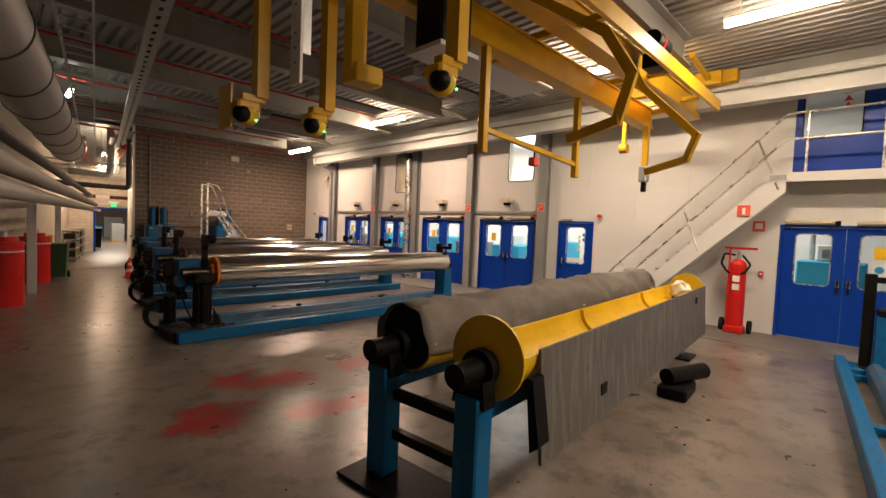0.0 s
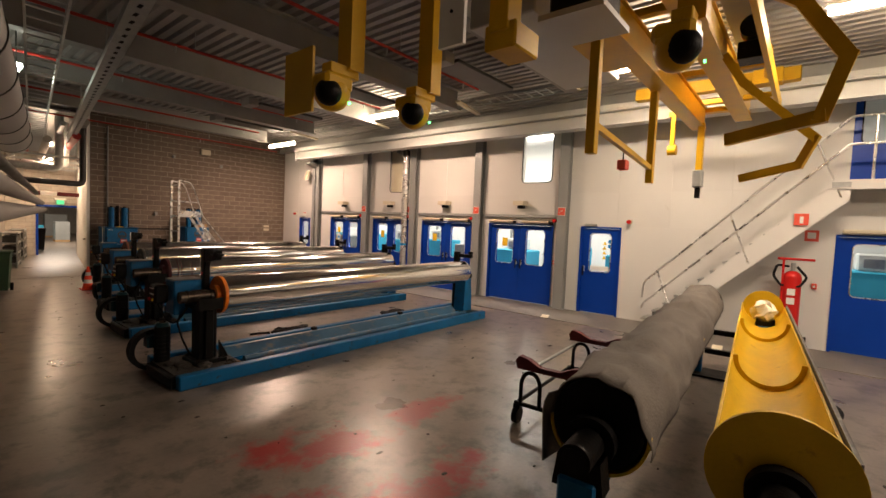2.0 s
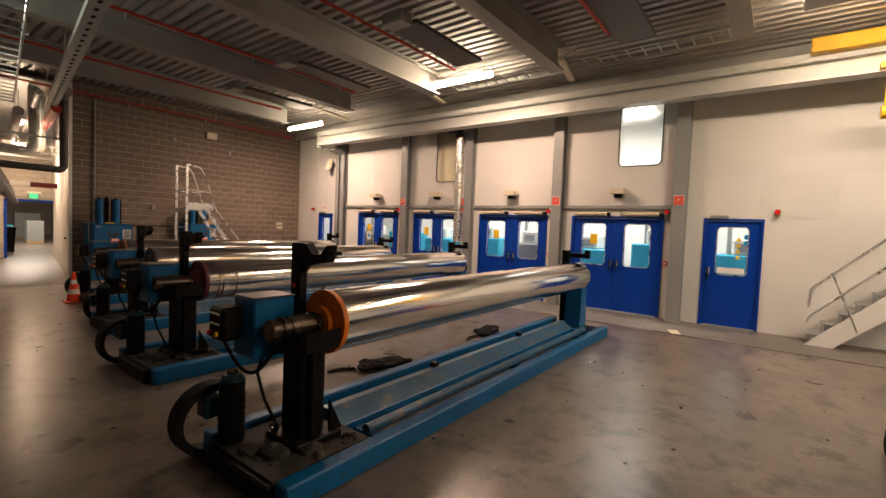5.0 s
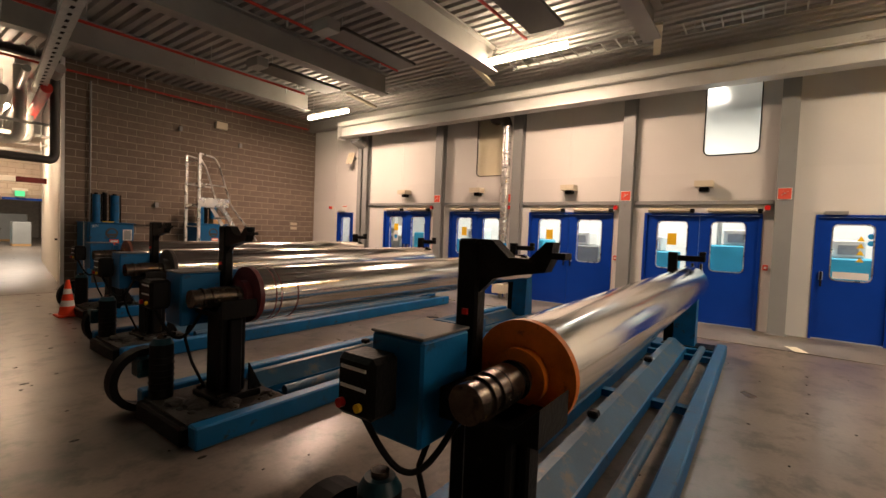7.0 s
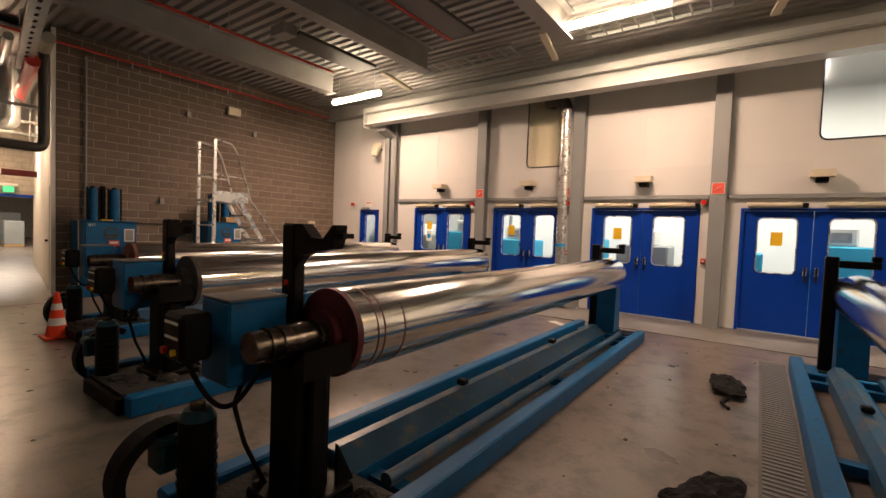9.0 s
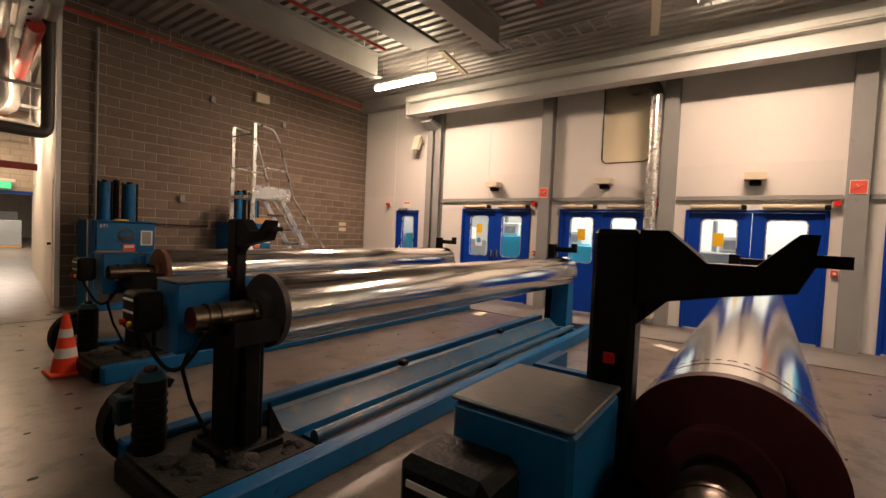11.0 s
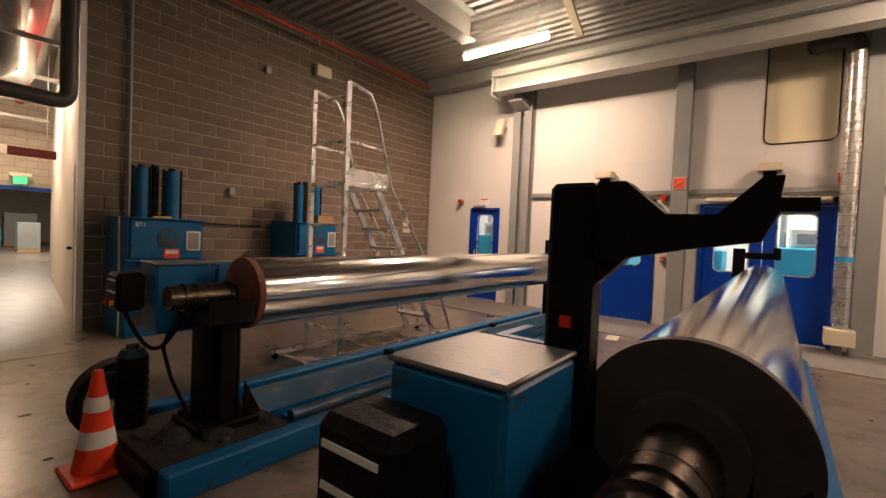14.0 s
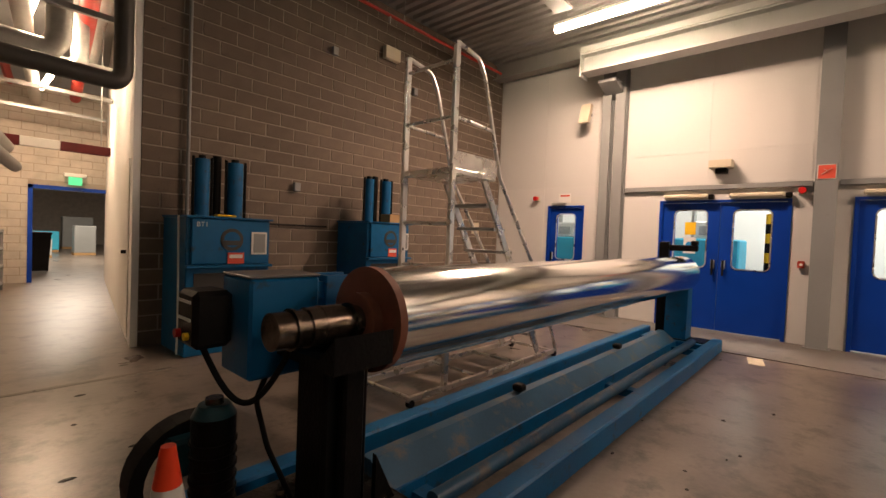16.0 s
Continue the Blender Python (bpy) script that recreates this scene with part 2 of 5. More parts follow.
M_LED = glow("green_led", (0.1, 0.9, 0.2), 6.0)
M_GLASS = glass("clear_glass", 0.03)
M_FROST = glass("hazy_glass", 0.35, (0.9, 0.9, 0.86))

# ---- builders ----


def box(bm, x0, x1, y0, y1, z0, z1, bevel=0.0):
    r = bmesh.ops.create_cube(bm, size=1)
    bmesh.ops.transform(bm, matrix=Matrix.LocRotScale(((x0 + x1) / 2, (y0 + y1) / 2, (z0 + z1) / 2), None, (abs(x1 - x0), abs(y1 - y0), abs(z1 - z0))), verts=r["verts"])
    if bevel:
        edges = list({e for v in r["verts"] for e in v.link_edges})
        bmesh.ops.bevel(bm, geom=edges, offset=bevel, segments=1, affect="EDGES")
    return bm


def rod(bm, a, b, r, seg=12, r2=None):
    a, b = Vector(a), Vector(b)
    d = b - a
    m = Matrix.Translation((a + b) / 2) @ d.to_track_quat("Z", "Y").to_matrix().to_4x4()
    bmesh.ops.create_cone(bm, cap_ends=True, segments=seg, radius1=r, radius2=r if r2 is None else r2, depth=d.length, matrix=m)
    return bm


def path_tube(bm, pts, r, seg=10):
    """One swept tube along pts; sharp corners are rounded."""
    p = [Vector(q) for q in pts]
    way = [p[0]]
    for a, c, b in zip(p, p[1:], p[2:]):
        cut = min(0.45 * (c - a).length, 0.45 * (b - c).length, 2.2 * r)
        q0, q1 = c + (a - c).normalized() * cut, c + (b - c).normalized() * cut
        way += [q0.lerp(c, k / 3).lerp(c.lerp(q1, k / 3), k / 3) for k in range(4)]
    way.append(p[-1])
    rings, up = [], None
    for k, c in enumerate(way):
        d = (way[min(k + 1, len(way) - 1)] - way[max(k - 1, 0)]).normalized()
        up = d.orthogonal().normalized() if up is None else (up - d * up.dot(d)).normalized()
        side = d.cross(up)
        rings.append([bm.verts.new(c + r * (math.cos(2 * math.pi * j / seg) * up + math.sin(2 * math.pi * j / seg) * side)) for j in range(seg)])
    for a, b in zip(rings, rings[1:]):
        for j in range(seg):
            bm.faces.new((a[j], a[(j + 1) % seg], b[(j + 1) % seg], b[j]))
    bm.faces.new(rings[0][::-1])
    bm.faces.new(rings[-1])
    return bm


def bar(bm, a, b, w, h):
    """A straight bar with a rectangular section from a to b."""
    a, b = Vector(a), Vector(b)
    d = b - a
    m = Matrix.Translation((a + b) / 2) @ d.to_track_quat("X", "Z").to_matrix().to_4x4() @ Matrix.Diagonal((d.length, w, h, 1))
    bmesh.ops.create_cube(bm, size=1, matrix=m)
    return bm


def prism(bm, profile, axis, lo, hi):
    """A profile of 2D corners pushed along an axis."""
    def put(u, v, w):
        return {"x": (w, u, v), "y": (u, w, v), "z": (u, v, w)}[axis]
    a = [bm.verts.new(put(u, v, lo)) for u, v in profile]
    b = [bm.verts.new(put(u, v, hi)) for u, v in profile]
    k = len(profile)
    bm.faces.new(a)
    bm.faces.new(b[::-1])
    for i in range(k):
        bm.faces.new((a[i], b[i], b[(i + 1) % k], a[(i + 1) % k]))
    bmesh.ops.recalc_face_normals(bm, faces=bm.faces)
    return bm


def B():
    return bmesh.new()


def part(name, bm, material, parent=None, label="", smooth=False):
    me = bpy.data.meshes.new(name)
    bmesh.ops.recalc_face_normals(bm, faces=bm.faces)
    bm.to_mesh(me)
    bm.free()
    me.materials.append(material)
    if smooth:
        me.shade_smooth()
        me.set_sharp_from_angle(angle=0.6)
    ob = new(name, me)
    if parent:
        ob.parent = parent
    if label:
        ob["label"] = label
    return ob


def thing(name, at, label, category, group="", turn=0.0):
    ob = new(name)
    ob.empty_display_size = 0.1
    ob.matrix_basis = pose(*at, 0, 0, turn)
    return tagged(ob, label, category, group)


def structure(name, bm, material, label=""):
    return tagged(part(name, bm, material), label, "", "", "structure")


def words(name, text, size, m, material, parent=None):
    cu = bpy.data.curves.new(name, "FONT")
    cu.body, cu.size, cu.extrude, cu.align_x, cu.align_y = text, size, 0.001, "CENTER", "CENTER"
    tmp = bpy.data.objects.new(name, cu)
    scene.collection.objects.link(tmp)
    me = bpy.data.meshes.new_from_object(tmp.evaluated_get(bpy.context.evaluated_depsgraph_get()))
    bpy.data.objects.remove(tmp)
    me.materials.clear()
    me.materials.append(material)
    ob = new(name, me)
    ob.parent = parent
    ob.matrix_basis = m
    return ob


def wall_x(bm, x0, x1, y0, y1, z0, z1, holes):
    """A wall in the plane x with rectangular holes (y0, y1, z0, z1)."""
    ys = sorted({y0, y1, *[v for h in holes for v in h[:2]]})
    zs = sorted({z0, z1, *[v for h in holes for v in h[2:]]})
    for a, b in zip(ys, ys[1:]):
        run = None
        for c, d in zip(zs, zs[1:]):
            inside = any(h[0] <= a and b <= h[1] and h[2] <= c and d <= h[3] for h in holes)
            if not inside:
                if run:
                    run = (run[0], d)
                else:
                    run = (c, d)
            if (inside or d == zs[-1]) and run:
                box(bm, x0, x1, a, b, *run)
                run = None


# ---- structure ----
H = 5.08
structure("floor", box(B(), -7, 13.5, -8, 46, -0.2, 0), M_FLOOR, "polished stained concrete floor")
structure("floor_strip", box(B(), 7.55, 8.995, -7.9, 16.9, 0, 0.012, 0.004), M_STRIP, "dark worn floor strip along the panel wall")

DOUBLE = [(4.38, 6.33), (6.94, 8.88), (9.48, 11.2), (11.86, 13.64), (-2.85, -0.99)]
SINGLE = [(2.70, 3.66, 2.09), (15.0, 15.76, 2.05)]
holes = [(a, b, 0, 2.10) for a, b in DOUBLE] + [(a, b, 0, h) for a, b, h in SINGLE]
holes += [(4.48, 5.38, 3.16, 4.98), (9.53, 10.43, 2.98, 4.72), (-2.3, -1.1, 2.96, 4.92)]
bm = B()
wall_x(bm, 9.0, 9.16, -8, 17.0, 0, H, holes)
structure("wall_east", bm, M_WALL, "pale grey panelled partition wall")

# block wall with real blocks
structure("wall_north", box(B(), 2.27, 9.16, 17.02, 17.2, 0, H), M_MORTAR, "dark grey concrete block wall")
# other closing walls
structure("wall_south", box(B(), -7, 13.5, -8.2, -8, 0, H), M_WALL)
structure("wall_west", box(B(), -7.2, -7, -8, 46, 0, H), M_BLOCKL)
structure("wall_workshop_back", box(B(), 13.3, 13.5, -8, 17.2, 0, H), M_ROOM)
structure("wall_workshop_end", box(B(), 9.16, 13.3, 17.0, 17.2, 0, H), M_ROOM)
structure("floor_workshop", box(B(), 9.0, 13.3, -8, 17.0, 0.0, 0.006), M_STRIP)

# roof deck: ribs run along y
bm = B()
box(bm, -7.2, 13.6, -8.2, 46, H + 0.06, H + 0.2)
k = 0
while -7.0 + k * 0.2 < 9.0:
    x = -7.0 + k * 0.2
    prism(bm, [(x, H + 0.06), (x + 0.03, H), (x + 0.13, H), (x + 0.16, H + 0.06)], "y", -8, 17)
    k += 1
structure("ceiling", bm, M_DECK, "dark ribbed steel roof deck")


def i_beam(bm, axis, lo, hi, u, z0, z1, w):
    t, h, k = 0.025, w / 2, 0.012
    half = [(h, z0), (h, z0 + t), (k, z0 + t), (k, z1 - t), (h, z1 - t), (h, z1)]
    return prism(bm, [(u + a, z) for a, z in half] + [(u - a, z) for a, z in half[::-1]], axis, lo, hi)


for y in (14.4, 11.55, 8.72, 5.88, 3.04, 0.2, -2.64, -5.5):
    structure("roof_beam", i_beam(B(), "x", -7, 6.72, y, 4.62, H, 0.26), M_BEAM, "dusty grey steel roof beam")
structure("roof_girder", i_beam(B(), "y", -8, 17, 8.75, 4.72, H, 0.25), M_BEAM)

# crane runway along the panel wall
bm = i_beam(B(), "y", -8, 14.78, 8.25, 4.25, 4.57, 0.3)
runway = structure("crane_runway", bm, M_RAIL, "light grey steel crane runway beam")
part("end_plate", box(B(), 8.10, 8.40, 14.78, 14.80, 4.19, 4.63), M_RAIL, runway)
part("cable_duct", box(B(), 8.08, 8.10, -8, 14.78, 4.57, 4.67), M_RAIL, runway)
for z in (4.28, 4.4, 4.52):
    for x in (8.14, 8.36):
        part("bolt", rod(B(), (x, 14.80, z), (x, 14.812, z), 0.014, 6), M_GALV, runway)
structure("crane_rail", box(B(), 8.22, 8.28, -8, 14.7, 4.57, 4.62), M_STEELGREY)

# columns, lintel band
COLS = [(3.97, 4.22), (6.55, 6.79), (9.06, 9.3), (11.38, 11.62), (14.25, 14.42), (14.5, 14.66), (-0.75, -0.55)]
for a, b in COLS:
    bm = B()
    for c in (8.82, 8.98):
        box(bm, c - 0.012, c + 0.012, a, b, 0, 4.9)
    box(bm, 8.832, 8.968, (a + b) / 2 - 0.01, (a + b) / 2 + 0.01, 0, 4.9)
    box(bm, 8.78, 8.995, a - 0.03, b + 0.03, 0, 0.02)
    if a != -0.75:
        structure("column", bm, M_STEELGREY, "grey painted steel column on the panel wall")
for a, b in ((4.24, 6.53), (6.81, 9.04), (9.32, 11.36), (11.64, 14.23)):
    structure("trim_lintel", box(B(), 8.93, 8.997, a, b, 2.26, 2.335, 0.006), M_STEELGREY, "grey lintel rail above the doors")
for a, b in ((14.25, 14.66),):
    structure("trim_bracket", prism(B(), [(8.98, 3.95), (8.98, 4.19), (8.45, 4.19), (8.45, 4.13)], "y", 14.3, 14.6), M_STEELGREY)

# ---- corridor and left side ----
structure("wall_corridor_right", prism(B(), [(2.20, 17.02), (2.268, 17.02), (3.55, 24.6), (3.40, 24.6)], "z", 0, H), M_ROOM, "white painted corridor wall")
structure("wall_corridor_left", prism(B(), [(-3.0, 6.0), (-2.8, 6.0), (1.15, 24.6), (0.9, 24.6)], "z", 0, H), M_BLOCKL, "pale block corridor wall")
bm = B()
for a, b, c, d in ((0.9, 2.0, 0, 4.3), (3.52, 3.6, 0, 4.3), (2.0, 3.52, 2.12, 4.3)):
    box(bm, a, b, 24.3, 24.5, c, d)
wall_end = structure("wall_corridor_end", bm, M_MORTAR, "pale block wall around the corridor opening")
structure("ceiling_corridor", box(B(), -3, 4.0, 17.3, 24.6, 4.95, 5.0), M_DECK)
bm = B()
box(bm, 2.0, 2.08, 24.26, 24.52, 0, 2.12)
box(bm, 3.44, 3.52, 24.26, 24.52, 0, 2.12)
box(bm, 2.0, 3.52, 24.26, 24.52, 2.04, 2.12)
structure("trim_corridor_frame", bm, M_DOOR, "blue steel door frame")
structure("wall_hall_left", box(B(), 0.9, 1.1, 24.6, 46, 0, H), M_BLOCKL)
structure("wall_hall_right", box(B(), 7.5, 7.7, 24.6, 46, 0, H), M_BLOCKL)
structure("wall_hall_end", box(B(), -7, 13.5, 45.8, 46, 0, H), M_BLOCKL)
for x, y in ((2.2, 30.0), (2.3, 36.0), (5.2, 33.0)):
    structure("hall_column", box(B(), x, x + 0.35, y, y + 0.35, 0, 4.6, 0.01), M_BLOCKL, "pale concrete column")


def bin_thing(at, colour, w, d, h, label, turn=0.0):
    t = thing("wheelie_bin", at, label, "bin", "", turn)
    bm = B()
    prism(bm, [(-w * 0.42, 0.06), (w * 0.42, 0.06), (w / 2, h), (-w / 2, h)], "y", -d / 2, d / 2)
    part("body", bm, colour, t)
    part("lid", box(B(), -w / 2 - 0.02, w / 2 + 0.02, -d / 2 - 0.02, d / 2 + 0.02, h, h + 0.05, 0.015), colour, t)
    for s in (-1, 1):
        part("wheel", rod(B(), (s * w * 0.44, d * 0.35, 0.09), (s * w * 0.44 + 0.05 * s, d * 0.35, 0.09), 0.09, 14), M_RUBBER, t)


bin_thing((-0.18, 13.6, 0), M_GREENBIN, 0.55, 0.6, 0.9, "dark green plastic wheelie bin beside the wall", -10)
bin_thing((2.3, 26.8, 0), M_RUBBER, 0.7, 0.7, 1.0, "black plastic bin standing beyond the opening", 0)

for (x, y), h in (((-1.25, 9.3), 1.3), ((-0.62, 12.9), 1.25)):
    t = thing("red_tank", (x, y, 0), "red round steel tank with a white band", "tank", "red tanks")
    bm = rod(B(), (0, 0, 0.0), (0, 0, h), 0.3, 32)
    bmesh.ops.bevel(bm, geom=[e for e in bm.edges if abs(e.verts[0].co.z - h) < 1e-3 and abs(e.verts[1].co.z - h) < 1e-3], offset=0.09, segments=4, affect="EDGES")
    part("body", bm, M_RED, t, smooth=True)
    part("band", rod(B(), (0, 0, h * 0.78), (0, 0, h * 0.78 + 0.03), 0.305, 32), M_WHITE, t, "white band", True)
    part("cap", rod(B(), (0, 0, h), (0, 0, h + 0.1), 0.09, 18), M_GALV, t, smooth=True)
t = thing("yellow_board", (-0.33, 13.9, 0), "yellow board leaning beside the red tank", "board")
part("board", box(B(), -0.12, 0.12, -0.02, 0.02, 0, 1.15, 0.008), M_SIGNYEL, t)
structure("post_left", box(B(), -0.86, -0.70, 10.7, 10.86, 0, 2.0, 0.01), M_RAIL, "grey steel post carrying pipes")
structure("post_left", box(B(), 0.05, 0.2, 16.6, 16.75, 0, 2.0, 0.01), M_RAIL, "grey steel post carrying pipes")
structure("post_left", box(B(), -2.0, -1.85, 5.0, 5.15, 0, 2.0, 0.01), M_RAIL, "grey steel post carrying pipes")

for x, y in ((0.75, 19.6), (1.25, 22.4)):
    t = thing("shelf_rack", (x, y, 0), "grey steel shelf rack against the corridor wall", "shelf", "corridor racks", -10)
    for px in (-0.18, 0.18):
        for py in (-0.7, 0.7):
            part("post", box(B(), px - 0.02, px + 0.02, py - 0.02, py + 0.02, 0, 1.15), M_GALV, t)
    for z in (0.12, 0.45, 0.78, 1.1):
        part("shelf", box(B(), -0.2, 0.2, -0.72, 0.72, z, z + 0.04), M_GALV, t)
    for z in (0.16, 0.49, 0.82):
        part("crate", box(B(), -0.17, 0.17, -0.6, 0.6, z, z + 0.2, 0.01), M_DARKPIPE, t, "dark stored goods")


def pipe_run(name, pts, r, material, label):
    t = thing(name, (0, 0, 0), label, "pipe")
    part("pipe", path_tube(B(), pts, r, 16), material, t, smooth=True)
    return t


def on_left(off, y, z):
    return (-1.78 + off + 0.164 * y, y, z)


pipe_run("water_pipe", [on_left(0.18, -3, 1.92), on_left(0.18, 18, 1.92)], 0.06, M_PIPE, "long pale grey water pipe along the wall")
pipe_run("water_pipe", [on_left(0.1, -3, 2.12), on_left(0.1, 18, 2.12)], 0.075, M_PIPE, "long pale grey water pipe along the wall")
pipe_run("water_pipe", [on_left(-0.02, -3, 2.42), on_left(-0.02, 18, 2.42)], 0.06, M_DARKPIPE, "dark lagged pipe along the wall")
t = thing("air_duct", (0, 0, 0), "large round lagged air duct under the roof", "duct")
part("duct", rod(B(), (-2.0, 0, 3.5), (0.05, 13.2, 3.5), 0.36, 32), M_DUCT, t, smooth=True)
for k in range(9):
    f = k / 8.5 + 0.03
    c = Vector((-2.0, 0, 3.5)).lerp(Vector((0.05, 13.2, 3.5)), f)
    d = Vector((0.153, 0.988, 0))
    part("band", rod(B(), c, c + d * 0.04, 0.372, 32), M_DARKPIPE, t, "dark joint band", True)
t = thing("cable_tray", (0, 0, 0), "perforated galvanised cable tray under the roof", "cable tray")
bar(bm := B(), (-1.15, 2, 3.75), (0.45, 14, 3.75), 0.02, 0.1)
bar(bm, (-0.85, 2, 3.75), (0.72, 14, 3.75), 0.02, 0.1)
part("side_rail", bm, M_GALV, t)
for k in range(40):
    f = k / 39
    a = Vector((-1.15, 2, 3.72)).lerp(Vector((0.45, 14, 3.72)), f)
    part("rung", bar(B(), a, a + Vector((0.29, 0, 0)), 0.04, 0.015), M_GALV, t)

t = thing("strut_channel", (0, 0, 0), "long perforated galvanised channel under the roof", "channel")
part("channel", bar(B(), (-0.46, 0.5, 4.19), (1.79, 16.95, 4.19), 0.2, 0.1), M_GALV, t)
for k in range(60):
    a = Vector((-0.46, 0.5, 4.139)).lerp(Vector((1.79, 16.95, 4.139)), (k + 0.5) / 60)
    part("slot", box(B(), a.x - 0.02, a.x + 0.02, a.y - 0.05, a.y + 0.05, a.z - 0.004, a.z + 0.002), M_RUBBER, t)
for y in (3, 8, 13):
    x = -0.46 + 2.25 * (y - 0.5) / 16.45
    part("hanger", rod(B(), (x, y, 4.24), (x, y, H), 0.012, 8), M_GALV, t)

t = thing("bracket_light", (-0.2, 10.2, 4.35), "lit tube lamp on a bracket among the pipes", "lamp")
part("tube", rod(B(), (0, -0.3, 0), (0, 0.3, 0), 0.05, 14), M_LAMPG, t, "lit tube", True)
part("hanger", rod(B(), (0, 0, 0.05), (0, 0, H - 4.35), 0.012, 8), M_DARKPIPE, t)
# drop pipe at the corridor mouth
pipe_run("drain_pipe", [(-1.2, 16.4, 2.75), (1.98, 16.75, 2.75), (2.05, 16.8, 2.85), (2.05, 16.8, 4.9)], 0.085, M_DARKPIPE, "dark lagged pipe with an elbow at the corridor mouth")
pipe_run("bright_duct", [(0.5, 17.8, 3.25), (1.6, 18.0, 3.25), (1.7, 18.0, 3.4), (1.7, 18.0, 4.9)], 0.12, M_GALV, "bent galvanised pipe in the corridor ceiling")
pipe_run("bright_duct", [(0.9, 18.9, 3.4), (1.95, 19.1, 3.4), (2.05, 19.1, 3.5), (2.05, 19.1, 4.9)], 0.1, M_GALV, "bent galvanised pipe in the corridor ceiling")
for k, (x, z, m) in enumerate(((0.3, 3.7, M_GALV), (0.7, 4.2, M_REDPIPE), (1.1, 3.9, M_PIPE), (1.45, 4.4, M_GALV), (1.75, 4.1, M_REDPIPE), (0.1, 4.4, M_PIPE), (1.95, 4.55, M_PIPE))):
    pipe_run("overhead_pipe", [(x, 16.0, z), (x + 1.0, 24.2, z)], 0.07 if k % 2 else 0.1, m, "pipe running overhead into the corridor")
for y in (17.4, 19.4, 21.4, 23.4):
    t = thing("pipe_support", (0, y, 0), "galvanised channel carrying the overhead pipes", "support", "pipe supports")
    part("rail", box(B(), -0.6 + (y - 17) * 0.18, 2.22 + (y - 17) * 0.15, -0.03, 0.03, 3.55, 3.61), M_GALV, t)
for x, y, z in ((1.55, 18.9, 4.03), (2.0, 21.8, 3.78)):
    t = thing("corridor_light", (x, y, z), "lit tube lamp hanging in the corridor", "lamp", "corridor lamps")
    part("tube", rod(B(), (0, -0.55, 0), (0, 0.55, 0), 0.045, 14), M_TUBE, t, "lit tube", True)
    part("hanger", rod(B(), (0, 0, 0.04), (0, 0, 4.95 - z), 0.01, 8), M_GALV, t)
t = thing("warning_beam", (0, 20.2, 2.42), "red and white height bar hanging on chains", "barrier")
for a, b, m in ((1.0, 1.55, M_DKRED), (1.55, 2.0, M_WHITE), (2.0, 2.62, M_DKRED)):
    part("bar", box(B(), a, b, -0.04, 0.04, 0, 0.14, 0.006), m, t)
for x in (1.1, 2.5):
    part("chain", rod(B(), (x, 0, 0.14), (x, 0, 2.5), 0.008, 6), M_GALV, t)
t = thing("exit_sign", (2.76, 24.1, 2.22), "small lit green exit sign above the opening", "sign")
part("housing", box(B(), -0.2, 0.2, -0.03, 0.06, 0.12, 0.2, 0.01), M_WHITE, t)
part("panel", box(B(), -0.12, 0.12, -0.02, 0.01, -0.06, 0.12), M_SIGNGREEN, t)
t = thing("corridor_door", (2.3, 17.25, 0), "open white steel door leaf flat against the wall", "door", "", -9)
part("leaf", box(B(), -0.075, -0.035, 0.1, 1.5, 0.02, 2.1, 0.004), M_WHITE, t)
part("handle", rod(B(), (-0.13, 0.25, 1.02), (-0.08, 0.25, 1.02), 0.02, 10), M_RUBBER, t)

for x, y, w, h, m, lb in ((3.6, 37.0, 1.0, 0.9, M_CYAN, "blue crate standing far off in the hall"), (4.6, 34.5, 0.7, 1.2, M_STEELGREY, "grey trolley standing far off in the hall"), (3.0, 33.0, 0.8, 0.7, M_RAIL, "grey box standing far off in the hall"), (5.2, 40.0, 1.2, 1.6, M_STEELGREY, "grey cabinet standing far off in the hall")):
    t = thing("storage_crate", (x, y, 0), lb, "crate", "hall goods")
    part("box", box(B(), -w / 2, w / 2, -0.3, 0.3, 0.1, h, 0.02), m, t)
    part("pallet", box(B(), -w / 2, w / 2, -0.3, 0.3, 0, 0.1, 0.01), M_CARD, t)

# ---- overhead: tubes, red pipes, hung panels ----
for x, y, z in TUBES:
    t = thing("tube_light", (x, y, z), "lit fluorescent tube fitting hanging below the roof", "lamp", "ceiling tubes")
    part("tube", rod(B(), (0, -0.78, 0), (0, 0.78, 0), 0.05, 16), M_TUBE, t, "lit tube", True)
    part("batten", prism(B(), [(-0.03, 0.055), (0.03, 0.055), (0.03, 0.1), (-0.03, 0.1)], "y", -0.8, 0.8), M_WHITE, t)
    for s in (-0.6, 0.6):
        part("hanger", rod(B(), (0, s, 0.1), (0, s, H - z), 0.008, 6), M_GALV, t)
for y in (16.65, 13.4, 10.4, 7.6, 4.7, 2.0):
    t = pipe_run("sprinkler_pipe", [(-3, y, 4.72), (8.4 if y > 16 else 5.9, y, 4.72)], 0.025, M_REDPIPE, "thin red sprinkler pipe under the roof")
    for k in range(3):
        x = 1.4 + k * 2.0
        part("sprinkler_head", rod(B(), (x, y, 4.6), (x, y, 4.7), 0.012, 8, 0.02), M_GALV, t)
        part("clip", rod(B(), (x + 0.3, y, 4.74), (x + 0.3, y, H), 0.006, 6), M_GALV, t)
